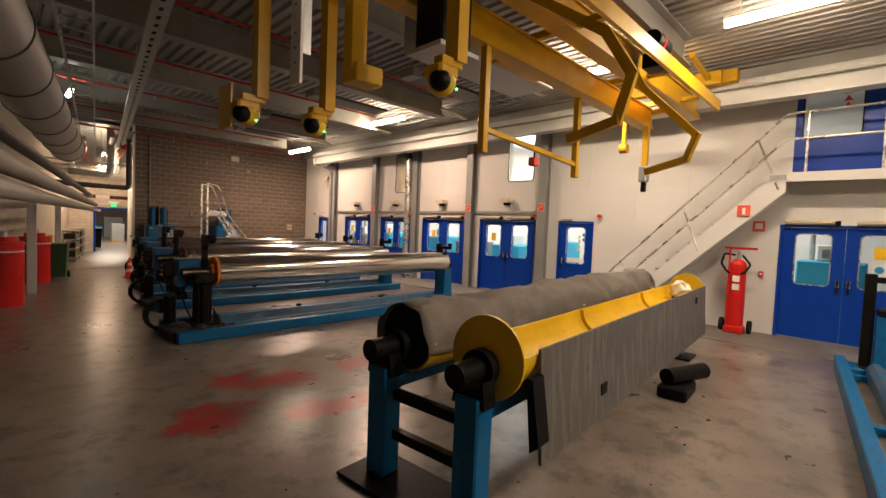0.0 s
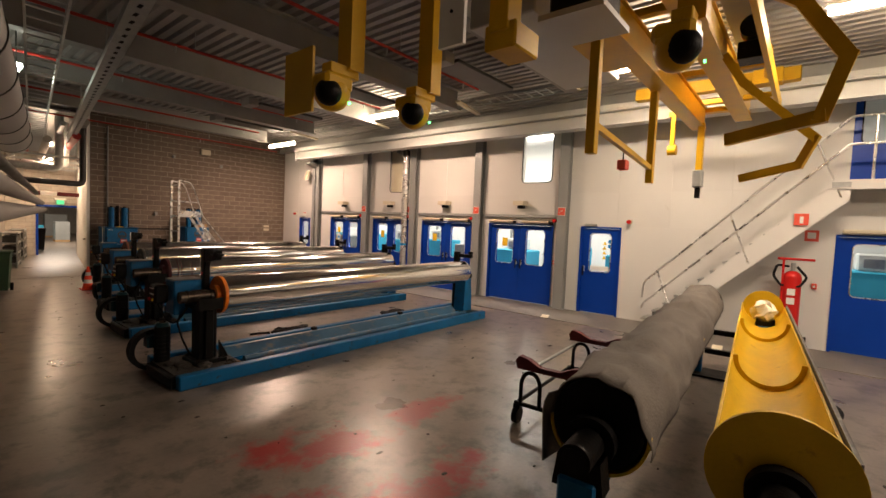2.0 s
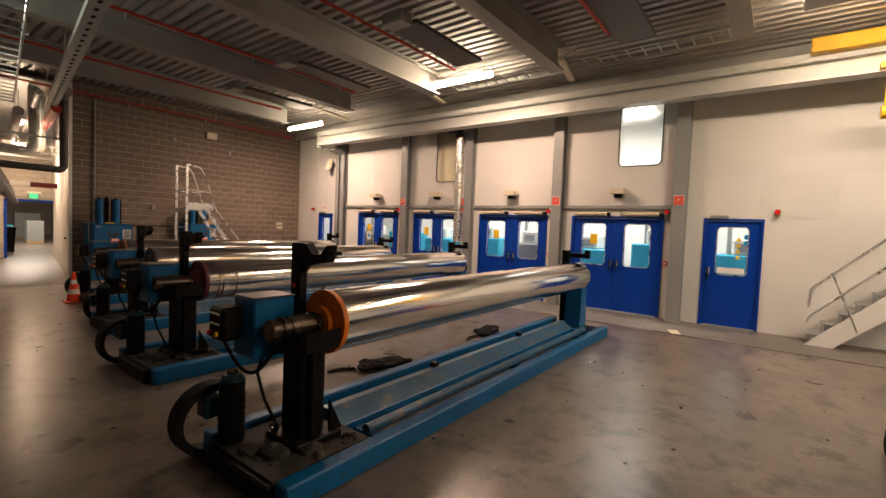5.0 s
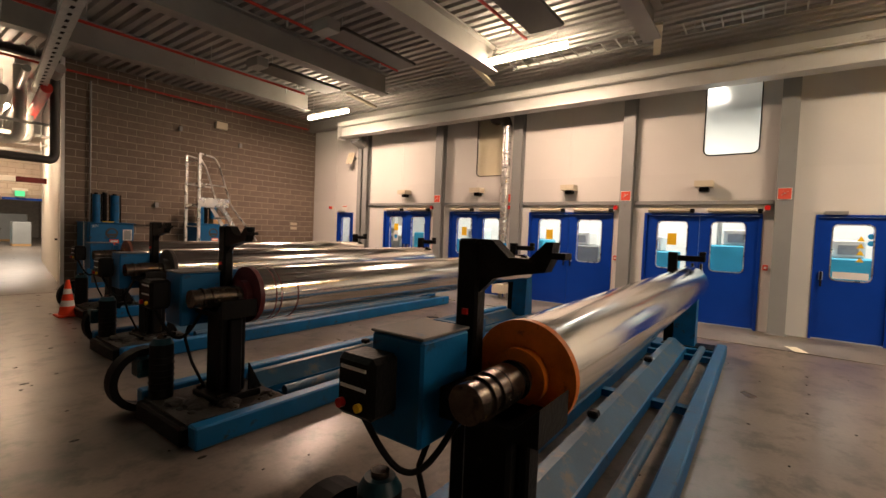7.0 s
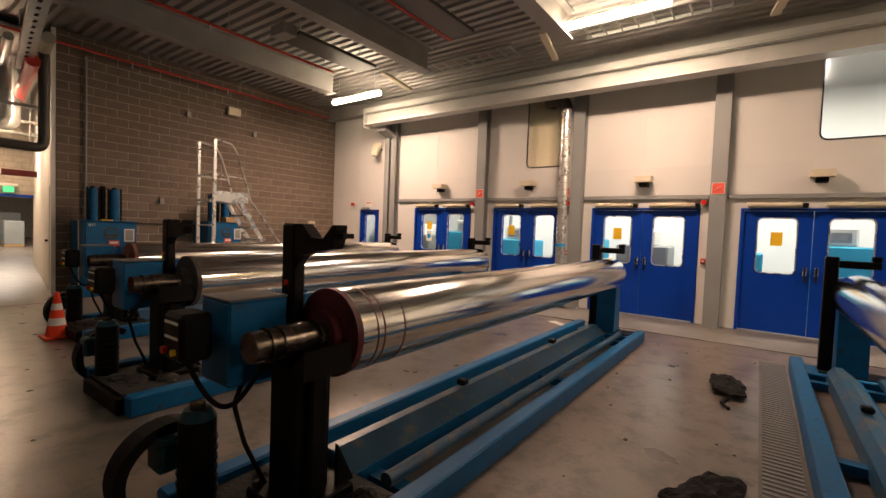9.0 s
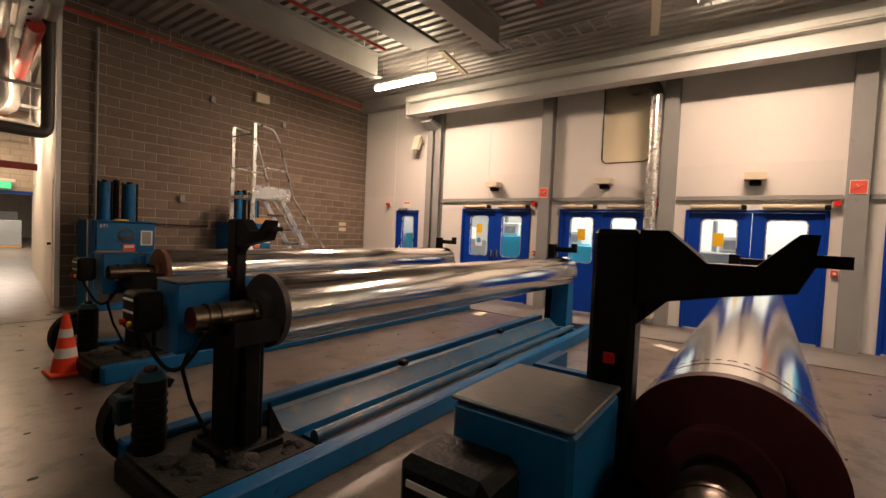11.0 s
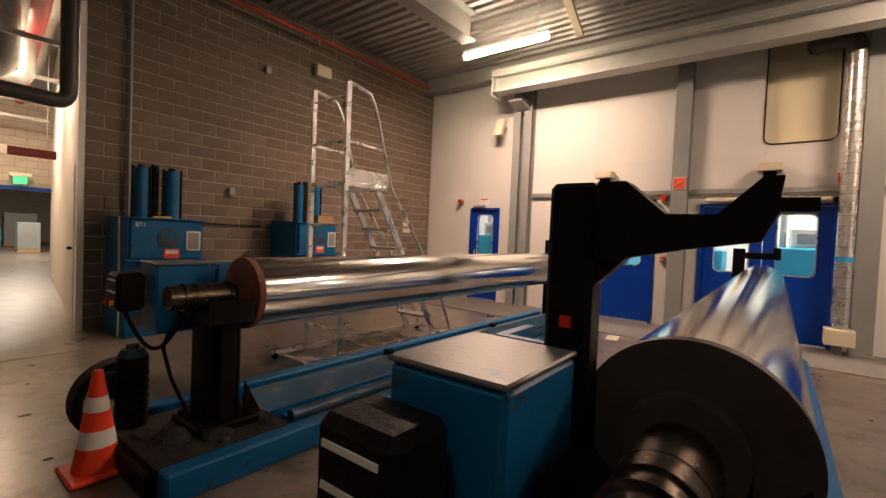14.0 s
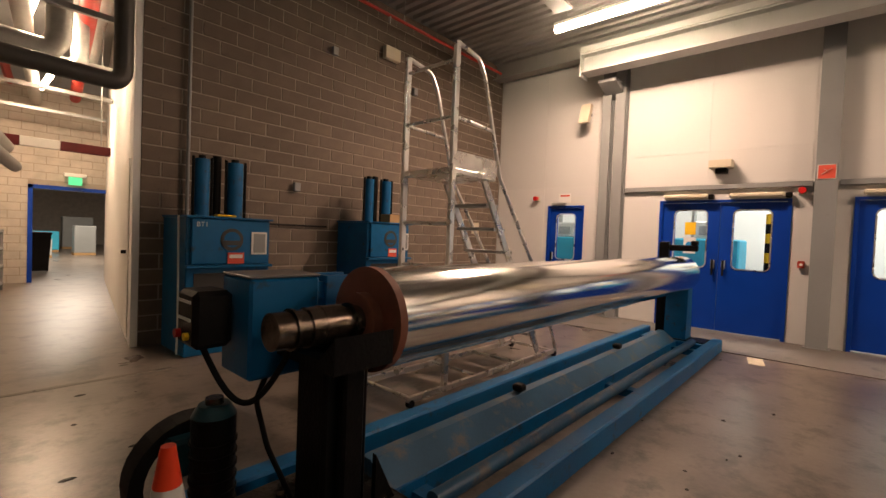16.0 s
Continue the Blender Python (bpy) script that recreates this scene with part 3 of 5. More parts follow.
for x, y in ((5.3, 12.7), (5.0, 10.2), (5.4, 4.4), (4.9, 7.2)):
    t = thing("ceiling_heater", (x, y, 4.72), "dark radiant heating panel hanging below the roof", "heater", "heating panels")
    part("panel", box(B(), -0.9, 0.9, -0.28, 0.28, 0, 0.06, 0.01), M_DARKPIPE, t)
    part("box", box(B(), -1.15, -0.9, -0.2, 0.2, -0.04, 0.14, 0.01), M_BEAM, t)
    for s in (-0.7, 0.7):
        part("hanger", rod(B(), (s, 0, 0.06), (s, 0, H - 4.72), 0.008, 6), M_GALV, t)
for y in (12.8, 9.2, 5.9):
    t = thing("duct_panel", (7.2, y, 4.78), "flat grey cable trunking below the roof", "trunking", "trunkings", 12)
    part("trunk", box(B(), -0.6, 0.6, -0.06, 0.06, 0, 0.05, 0.006), M_CREAM, t)
    part("hanger", rod(B(), (0, 0, 0.05), (0, 0, H - 4.78), 0.008, 6), M_GALV, t)
for y in (11.0, 7.4, 4.4):
    t = thing("cable_ladder", (7.15, y, 4.86), "grey mesh cable tray below the roof", "cable tray", "mesh trays")
    for s in (-0.22, 0.22):
        part("side_rail", box(B(), s - 0.01, s + 0.01, -1.2, 1.2, 0, 0.05), M_GALV, t)
    for k in range(10):
        part("rung", box(B(), -0.22, 0.22, -1.15 + k * 0.25, -1.13 + k * 0.25, 0, 0.015), M_GALV, t)
    for s in (-1, 1):
        part("hanger", rod(B(), (0.22, s, 0.04), (0.22, s, H - 4.86), 0.006, 6), M_GALV, t)

# ---- doors and windows in the panel wall ----


def rounded(y0, y1, z0, z1, r, n=5):
    pts = []
    for cy, cz, a0 in ((y1 - r, z1 - r, 0), (y0 + r, z1 - r, 90), (y0 + r, z0 + r, 180), (y1 - r, z0 + r, 270)):
        for k in range(n + 1):
            a = radians(a0 + 90 * k / n)
            pts.append((cy + r * math.cos(a), cz + r * math.sin(a)))
    return pts


def sheet_with_window(bm, x0, x1, y0, y1, z0, z1, win, r):
    """A slab in the plane x with a round-cornered window through it."""
    inner = rounded(*win, r)
    k = len(inner)
    cy, cz = (win[0] + win[1]) / 2, (win[2] + win[3]) / 2
    outer = []
    for y, z in inner:
        dy, dz = y - cy, z - cz
        s = min(((y1 - cy) if dy > 0 else (y0 - cy)) / dy if abs(dy) > 1e-6 else 1e9, ((z1 - cz) if dz > 0 else (z0 - cz)) / dz if abs(dz) > 1e-6 else 1e9)
        outer.append((cy + dy * s, cz + dz * s))
    corners = [(y1, z1), (y0, z1), (y0, z0), (y1, z0)]
    for c in corners:
        i = min(range(k), key=lambda q: (outer[q][0] - c[0]) ** 2 + (outer[q][1] - c[1]) ** 2)
        outer[i] = c
    rings = []
    for x in (x0, x1):
        rings.append(([bm.verts.new((x, *p)) for p in inner], [bm.verts.new((x, *p)) for p in outer]))
    (ia, oa), (ib, ob) = rings
    for i in range(k):
        j = (i + 1) % k
        for quad in ((ia[i], ia[j], oa[j], oa[i]), (ib[i], ob[i], ob[j], ib[j]), (ia[i], ib[i], ib[j], ia[j]), (oa[i], oa[j], ob[j], ob[i])):
            bm.faces.new(quad)
    return bm


def ring(bm, x0, x1, win, r, w):
    a = rounded(*win, r)
    b = rounded(win[0] - w, win[1] + w, win[2] - w, win[3] + w, r + w)
    k = len(a)
    v = [[bm.verts.new((x, *p)) for p in ps] for x in (x0, x1) for ps in (a, b)]
    for i in range(k):
        j = (i + 1) % k
        for p, q in ((v[0], v[1]), (v[1], v[3]), (v[3], v[2]), (v[2], v[0])):
            bm.faces.new((p[i], p[j], q[j], q[i]))
    return bm


def pane(bm, x, win, r):
    prism(bm, rounded(*win, r), "x", x, x + 0.006)
    return bm


def door_leaf(parent, y0, y1, h, hinge_hi, paper=None):
    w = y1 - y0
    win = (y0 + w * 0.22, y1 - w * 0.22, h * 0.5, h * 0.94)
    leaf = part("leaf", sheet_with_window(B(), 0.0, 0.05, y0, y1, 0.03, h, win, 0.07), M_DOOR, parent)
    part("window_gasket", ring(B(), -0.008, 0.0, win, 0.07, 0.018), M_ALU, leaf, "pale window gasket", True)
    g = part("pane", pane(B(), 0.02, win, 0.07), M_GLASS, leaf)
    g.visible_shadow = False
    hy = y0 + 0.07 if hinge_hi else y1 - 0.07
    part("door_handle", box(B(), -0.045, 0.0, hy - 0.025, hy + 0.025, h * 0.49, h * 0.56, 0.008), M_ALU, leaf, "steel handle")
    part("handle_grip", box(B(), -0.07, -0.045, hy - 0.015, hy + 0.015, h * 0.44, h * 0.56, 0.006), M_RUBBER, leaf, "black grip")
    if paper == "yellow":
        c = (win[0] + win[1]) / 2
        part("notice", box(B(), 0.012, 0.016, c - 0.08, c + 0.08, h * 0.72, h * 0.83), M_SIGNYEL, leaf, "yellow notice on the glass")
    if paper == "blue":
        c = (win[0] + win[1]) / 2
        part("notice", box(B(), 0.008, 0.012, c - 0.09, c + 0.09, h * 0.6, h * 0.73), M_WHITE, leaf, "white notice with a blue disc")
        part("notice_disc", rod(B(), (0.004, c, h * 0.665), (0.008, c, h * 0.665), 0.06, 20), M_SIGNBLUE, leaf, "blue disc")
        part("notice", box(B(), 0.012, 0.016, c - 0.08, c + 0.08, h * 0.75, h * 0.85), M_SIGNYEL, leaf, "yellow notice on the glass")
    if paper == "warning":
        c = (win[0] + win[1]) / 2
        for k in range(4):
            z = h * (0.65 + 0.055 * k)
            part("warning_sticker", prism(B(), [(c - 0.15, z), (c - 0.05, z), (c - 0.10, z + 0.085)], "x", 0.012, 0.016), M_SIGNYEL, leaf, "yellow warning triangle")
        for k in range(2):
            part("duty_sticker", rod(B(), (0.012, c - 0.22, h * (0.8 + 0.055 * k)), (0.016, c - 0.22, h * (0.8 + 0.055 * k)), 0.045, 16), M_SIGNBLUE, leaf, "blue round sticker")
        part("notice", box(B(), 0.008, 0.012, c - 0.22, c + 0.22, h * 0.51, h * 0.565), M_WHITE, leaf, "white notice strip")
    return leaf


papers = [("warning2", "yellow"), ("x", "yellow"), ("x", "yellow"), ("x", "blue"), ("blue", "x")]
for k, (a, b) in enumerate(DOUBLE):
    d = tagged(new("door_%d" % (k + 1)), "closed blue double door with rounded windows", "door", "blue double doors", "structure")
    d.matrix_basis = pose(9.03, 0, 0)
    m = (a + b) / 2
    fr = B()
    for y0, y1, z0, z1 in ((a, a + 0.05, 0, 2.10), (b - 0.05, b, 0, 2.10), (a + 0.05, b - 0.05, 2.06, 2.10)):
        box(fr, -0.05, 0.13, y0, y1, z0, z1)
    part("door_frame", fr, M_DOOR, d)
    door_leaf(d, a + 0.052, m - 0.003, 2.055, False, papers[k][0])
    door_leaf(d, m + 0.003, b - 0.052, 2.055, True, papers[k][1])
    for s, e in ((a + 0.08, m - 0.12), (m + 0.16, b - 0.08)):
        cl = part("door_closer", box(B(), -0.17, -0.05, s, e, 2.12, 2.19, 0.02), M_CREAM, d, "cream closer housing")
        part("closer_cap", box(B(), -0.16, -0.06, s - 0.08, s - 0.005, 2.105, 2.18, 0.01), M_BLACK, cl)
for k, (a, b, h) in enumerate(SINGLE):
    d = tagged(new("door_%d" % (k + 6)), "closed blue single door with a rounded window", "door", "blue single doors", "structure")
    d.matrix_basis = pose(9.03, 0, 0)
    fr = B()
    for y0, y1, z0, z1 in ((a, a + 0.04, 0, h), (b - 0.04, b, 0, h), (a + 0.04, b - 0.04, h - 0.04, h)):
        box(fr, -0.05, 0.13, y0, y1, z0, z1)
    part("door_frame", fr, M_DOOR, d)
    door_leaf(d, a + 0.042, b - 0.042, h - 0.045, False, "warning" if k == 0 else None)
    part("door_closer", box(B(), -0.1, -0.05, b - 0.4, b - 0.1, h, h + 0.06, 0.01), M_GALV, d, "grey closer arm")
# upper door at the stair head
d = tagged(new("door_8"), "closed blue upper door with a tall hazy window", "door", "", "structure")
d.matrix_basis = pose(9.03, 0, 2.96)
win = (-2.0, -1.22, 0.72, 1.86)
part("leaf", sheet_with_window(B(), 0, 0.05, -2.3, -1.1, 0, 1.96, win, 0.08), M_DOOR, d)
part("window_gasket", ring(B(), -0.008, 0, win, 0.08, 0.02), M_RUBBER, d, "black gasket", True)
g = part("pane", pane(B(), 0.02, win, 0.08), M_FROST, d)
g.visible_shadow = False
for k in range(5):
    part("warning_sticker", prism(B(), [(-1.86, 1.2 + 0.12 * k), (-1.74, 1.2 + 0.12 * k), (-1.8, 1.3 + 0.12 * k)], "x", 0.012, 0.016), M_CONE, d, "orange warning triangle")

for k, (win, frost) in enumerate((((4.48, 5.38, 3.16, 4.98), M_FROST), ((9.53, 10.43, 2.98, 4.72), M_FROST))):
    w = tagged(new("window_%d" % (k + 1)), "tall round-cornered hazy window in the panel wall", "window", "tall windows", "structure")
    w.matrix_basis = pose(9.0, 0, 0)
    inner = (win[0] + 0.03, win[1] - 0.03, win[2] + 0.03, win[3] - 0.03)
    part("window_frame", sheet_with_window(B(), 0.004, 0.15, *win, inner, 0.1), M_WALL, w)
    part("gasket", ring(B(), -0.012, 0.004, inner, 0.1, 0.018), M_RUBBER, w, "black rubber gasket", True)
    g = part("pane", pane(B(), 0.03, inner, 0.1), frost, w)
    g.visible_shadow = False
    if k == 1:
        part("blind", box(B(), 0.10, 0.12, *inner), M_CREAM, w, "pale blind behind the glass")

# wall cladding panels
wall = bpy.data.objects["wall_east"]
for a, b in ((4.25, 6.52), (6.82, 9.03), (9.33, 11.35), (11.65, 14.22)):
    n = 2
    for k in range(n):
        y0, y1 = a + (b - a) * k / n + 0.01, a + (b - a) * (k + 1) / n - 0.01
        for z0, z1 in ((2.36, 2.86), (2.875, 5.0)):
            if any(y0 < wy1 and wy0 < y1 and z1 > 2.9 for wy0, wy1 in ((4.45, 5.41), (9.5, 10.46))):
                continue
            part("panel", box(B(), 8.994, 9.0, y0, y1, z0, z1), M_WALL, wall)
for k in range(4):
    y0 = -0.5 + k * 1.1
    for z0, z1 in ((2.9, 5.0), (2.12, 2.885)):
        part("panel", box(B(), 8.994, 9.0, y0 + 0.006, y0 + 1.094, z0, z1), M_WALL, wall)
for z0, z1 in ((0.02, 2.4), (2.415, 4.9)):
    part("panel", box(B(), 8.994, 9.0, 15.86, 16.98, z0, z1), M_WALL, wall)
part("panel", box(B(), 8.994, 9.0, 14.7, 15.85, 2.415, 4.9), M_WALL, wall)
part("panel", box(B(), 8.994, 9.0, 14.7, 15.85, 2.07, 2.4), M_WALL, wall)

# lamps over the doors, alarm heads, signs
for y in (5.3, 7.9, 10.3, 12.75):
    t = thing("door_lamp", (8.9, y, 2.5), "small cream lamp housing above the doors", "lamp", "door lamps")
    part("housing", prism(B(), [(-0.16, 0.08), (0.1, 0.08), (0.1, 0.19), (-0.16, 0.19)], "y", -0.15, 0.15), M_CREAM, t)
    part("bracket", box(B(), -0.05, 0.1, -0.08, 0.08, 0.0, 0.08, 0.01), M_BLACK, t)
for y, z in ((4.32, 2.2), (6.88, 2.2), (9.36, 2.2), (11.75, 2.2), (2.52, 2.22), (16.0, 2.2)):
    t = thing("alarm_beacon", (8.99, y, z), "small round red alarm beacon on the wall", "alarm", "alarm beacons")
    part("base", box(B(), -0.06, 0, -0.05, 0.05, -0.05, 0.05, 0.01), M_CREAM, t)
    part("lens", rod(B(), (-0.13, 0, 0), (-0.06, 0, 0), 0.045, 16), M_RED, t, "red lens", True)
for y, x in ((4.1, 8.8), (6.67, 8.8), (9.44, 8.9), (11.5, 8.8)):
    t = thing("hose_sign", (x, y, 2.43), "square red fire sign on a column", "sign", "fire signs")
    part("plate", box(B(), -0.004, 0.002, -0.1, 0.1, -0.1, 0.1), M_WHITE, t)
    part("face", box(B(), -0.008, -0.004, -0.09, 0.09, -0.09, 0.09), M_SIGNRED, t)
    part("arrow", bar(B(), (-0.011, 0.05, -0.03), (-0.011, -0.05, 0.04), 0.03, 0.003), M_WHITE, t, "white pictogram")
    part("arrow", bar(B(), (-0.011, 0.03, 0.04), (-0.011, -0.01, 0.0), 0.02, 0.003), M_WHITE, t, "white pictogram")
for y in (4.3, 6.85, 9.36, 11.72, -0.75):
    t = thing("call_point", (8.99, y, 1.15), "small red push button box on the wall", "button", "call points")
    part("box", box(B(), -0.05, 0, -0.04, 0.04, -0.05, 0.05, 0.008), M_SIGNRED, t)
    part("button", rod(B(), (-0.07, 0, 0), (-0.05, 0, 0), 0.02, 12), M_WHITE, t)
t = thing("door_sign", (8.985, 15.4, 2.2), "small white notice above the door", "sign")
part("plate", box(B(), -0.004, 0, -0.13, 0.13, -0.09, 0.09), M_WHITE, t)
part("bar", box(B(), -0.007, -0.004, -0.1, 0.1, 0.03, 0.06), M_SIGNRED, t)
t = thing("floodlight", (8.75, 14.95, 3.75), "grey floodlight housing on the column", "lamp")
part("housing", prism(B(), [(-0.1, -0.2), (0.0, -0.2), (0.12, 0.14), (0.02, 0.16)], "y", -0.09, 0.09), M_CREAM, t)
part("bracket", box(B(), 0.02, 0.24, -0.03, 0.03, -0.03, 0.03), M_STEELGREY, t)

# vertical duct on the wall
t = thing("spiral_duct", (8.72, 9.42, 0), "shiny vertical spiral duct on a cream foot", "duct")
part("duct", path_tube(B(), [(0, 0, 0.35), (0, 0, 4.2), (0.0, 0.1, 4.32), (0.0, 0.3, 4.36)], 0.095, 20), M_ALU, t, smooth=True)
for k in range(26):
    z = 0.5 + k * 0.14
    part("seam", rod(B(), (0, 0, z), (0, 0, z + 0.008), 0.099, 20), M_GALV, t)
part("elbow", path_tube(B(), [(0, 0, 4.1), (0, 0.05, 4.3), (0.05, 0.42, 4.36), (0.27, 0.42, 4.36)], 0.12, 16), M_DARKPIPE, t, "dark elbow", True)
part("blue_band", rod(B(), (0, 0, 1.28), (0, 0, 1.34), 0.102, 20), M_SIGNBLUE, t, "blue tape band")
part("foot", box(B(), -0.14, 0.14, -0.16, 0.16, 0.14, 0.36, 0.01), M_CREAM, t)
part("leg", box(B(), -0.04, 0.04, -0.04, 0.04, 0, 0.14), M_STEELGREY, t)

# machines seen through the glass
for y, h, m in ((4.9, 1.45, M_CYAN), (6.6, 1.25, M_CYAN), (8.3, 1.3, M_STEELGREY), (9.8, 1.4, M_CYAN), (11.6, 1.3, M_CYAN), (13.3, 1.45, M_CYAN), (15.0, 1.3, M_STEELGREY), (-1.6, 1.35, M_CYAN), (3.1, 1.3, M_CYAN), (1.2, 1.4, M_CYAN), (16.3, 1.4, M_CYAN)):
    t = thing("workshop_machine", (11.0, y, 0.006), "painted machine standing in the bright workshop", "machine", "workshop machines")
    part("body", box(B(), -0.4, 0.5, -0.6, 0.5, 0, h + 0.05, 0.03), m, t)
    part("head", box(B(), -0.25, 0.4, -0.3, 0.2, h + 0.05, h + 0.4, 0.03), M_WHITE, t)
    part("screen", box(B(), -0.28, -0.25, -0.2, 0.1, h + 0.12, h + 0.3), M_GALV, t)
    part("pipe", rod(B(), (0.2, 0.3, h * 0.6), (0.2, 0.3, h + 0.7), 0.05, 12), M_GALV, t)
    part("panel", box(B(), -0.42, -0.4, -0.3, 0.1, 0.3, h * 0.5), M_STEELGREY, t)
t = thing("striped_pole", (9.9, 12.2, 0.006), "black and yellow striped pole in the workshop", "pole")
for k in range(12):
    part("stripe", rod(B(), (0, 0, k * 0.16), (0, 0, k * 0.16 + 0.16), 0.05, 12), M_SIGNYEL if k % 2 else M_RUBBER, t)
t = thing("pallet_cage", (10.2, 15.3, 0.006), "yellow steel frame in the workshop", "frame")
for k in range(4):
    part("post", box(B(), 0, 0.06, -0.35 + 0.2 * k, -0.29 + 0.2 * k, 0, 1.6), M_SIGNYEL, t)

# ---- roll stands ----


def roll_stand(at, disc, disc_label, tall=True, head=True, turn=0.0, hose_x=0.0):
    label = "blue oily roll stand carrying a film roll, " + disc_label if head else "empty blue steel roll stand base with a loose pipe"
    t = thing("roll_stand", (*at, 0), label, "roll stand", "roll stands", turn)
    part("side_beam", box(B(), 0.0, 6.05, 0, 0.12, 0, 0.16, 0.012), M_BLUE, t)
    part("side_beam", box(B(), 0.0, 6.05, 0.88, 1.0, 0, 0.2, 0.012), M_BLUE, t)
    part("track", prism(B(), [(0.45, 0.03), (0.70, 0.03), (0.70, 0.17), (0.65, 0.24), (0.58, 0.24), (0.45, 0.13)], "x", 0.75, 5.6), M_BLUEWORN, t, "worn blue track beam")
    part("track_edge", box(B(), 0.75, 5.6, 0.435, 0.45, 0.03, 0.13), M_BLUE, t)
    part("loose_pipe", rod(B(), (0.85, 0.25, 0.14), (5.65, 0.26, 0.14), 0.042, 16), M_BLUEWORN, t, "worn pale blue pipe", True)
    for x in (0.9, 3.3, 5.4):
        part("cross_tie", box(B(), x, x + 0.1, 0.13, 0.88, 0.02, 0.085), M_BLUE, t)
    for x in (2.1, 4.0):
        part("stop_block", box(B(), x, x + 0.08, 0.57, 0.65, 0.25, 0.30, 0.012), M_BLACK, t)
    fp = part("end_plate", box(B(), 5.6, 6.04, 0.122, 0.878, 0.0, 0.13, 0.01), M_BLUE, t)
    part("end_grease", box(B(), 5.68, 6.02, 0.14, 0.76, 0.13, 0.14), M_BLACK, fp)
    # far support
    part("far_column", prism(B(), [(5.72, 0.13), (6.02, 0.13), (5.96, 0.86), (5.76, 0.86)], "y", 0.36, 0.62), M_BLUE, t)
    fk = B()
    box(fk, 5.82, 5.92, 0.64, 0.76, 0.13, 1.4, 0.01)
    box(fk, 5.83, 5.91, 0.3, 0.64, 1.28, 1.36, 0.01)
    box(fk, 5.83, 5.91, 0.3, 0.38, 1.36, 1.42, 0.01)
    part("far_fork", fk, M_BLACK, t)
    part("far_bearing", box(B(), 5.74, 5.98, 0.34, 0.62, 0.84, 0.94, 0.02), M_BLACK, t)
    part("far_cable", path_tube(B(), [(6.0, 0.5, 0.6), (6.2, 0.55, 0.45), (6.16, 0.6, 0.25), (6.0, 0.6, 0.14)], 0.015, 8), M_RUBBER, t)
    if not head:
        return t
    pl = part("near_plate", box(B(), -0.05, 0.8, 0.122, 0.878, 0, 0.14, 0.015), M_BLACK, t, "black base plate crusted with grease")
    bm = B()
    rng = random.Random(4)
    for k in range(26):
        r = rng.uniform(0.03, 0.09)
        m = Matrix.Translation((rng.uniform(0.05, 0.75), rng.uniform(0.17, 0.83), 0.14 + r * 0.2)) @ Matrix.Diagonal((1, 1, 0.55, 1))
        bmesh.ops.create_icosphere(bm, subdivisions=2, radius=r, matrix=m)
    box(bm, 0.0, 0.76, 0.14, 0.86, 0.14, 0.155)
    for v in bm.verts:
        v.co += Vector((0, 0, 0.02 * noise.noise(v.co * 14)))
    part("grease", bm, M_GREASE, pl, "black grease and rags")
    part("column", box(B(), 0.35, 0.57, 0.39, 0.60, 0.14, 0.86, 0.015), M_BLACK, t, "oily black column")
    part("column_rib", box(B(), 0.41, 0.51, 0.34, 0.39, 0.2, 0.8, 0.01), M_BLACK, t)
    part("column_foot", box(B(), 0.28, 0.66, 0.3, 0.68, 0.14, 0.2, 0.01), M_BLACK, t)
    part("saddle", prism(B(), [(0.26, 0.82), (0.7, 0.82), (0.7, 0.96), (0.6, 0.86), (0.36, 0.86), (0.26, 0.96)], "x", 0.3, 0.58), M_BLACK, t)
    dv = part("drive_box", box(B(), 0.18, 0.50, 0.68, 0.95, 0.72, 1.14, 0.012), M_BLUE, t, "scratched blue drive housing")
    part("drive_lid", box(B(), 0.178, 0.502, 0.678, 0.952, 1.14, 1.152, 0.004), M_LID, dv, "worn dusty lid")
    lip = B()
    box(lip, 0.60, 0.63, 0.775, 0.95, 0.95, 1.13)
    box(lip, 0.63, 0.8, 0.775, 0.80, 0.95, 1.13)
    box(lip, 0.63, 0.8, 0.92, 0.95, 0.95, 1.13)
    box(lip, 0.50, 0.60, 0.80, 0.92, 0.97, 1.10)
    part("drive_bracket", lip, M_BLUE, dv)
    cb = part("control_box", box(B(), 0.0, 0.15, 0.76, 0.95, 0.86, 1.09, 0.02), M_BLACK, t, "black control box with a red knob")
    part("knob", rod(B(), (-0.02, 0.91, 0.91), (0.0, 0.91, 0.91), 0.018, 14), M_RED, cb, "red knob")
    part("knob", rod(B(), (-0.016, 0.82, 0.91), (0.0, 0.82, 0.91), 0.016, 14), M_SIGNYEL, cb, "yellow knob")
    for z in (0.97, 1.04):
        part("label_strip", box(B(), -0.004, 0.0, 0.79, 0.92, z, z + 0.012), M_WHITE, cb)
    part("cable", path_tube(B(), [(0.07 + 0.024 * k, 0.88 - 0.03 * k, 0.86 - 0.24 * math.sin(math.pi * min(1, k / 10))) for k in range(11)], 0.013, 8), M_RUBBER, t, smooth=True)
    pump = part("pump", rod(B(), (0.10, 0.80, 0.14), (0.10, 0.80, 0.58), 0.085, 20), M_BLACK, t, "dark green pump motor", True)
    part("pump_cap", rod(B(), (0.10, 0.80, 0.58), (0.10, 0.80, 0.625), 0.085, 20, 0.06), M_TEAL, pump, smooth=True)
    part("pump_plug", rod(B(), (0.10, 0.80, 0.625), (0.10, 0.80, 0.65), 0.035, 16), M_OILY, pump, "worn steel plug", True)
    part("pump_side", box(B(), -0.03, 0.08, 0.90, 1.04, 0.30, 0.46, 0.015), M_TEAL, pump, "small blue terminal box")
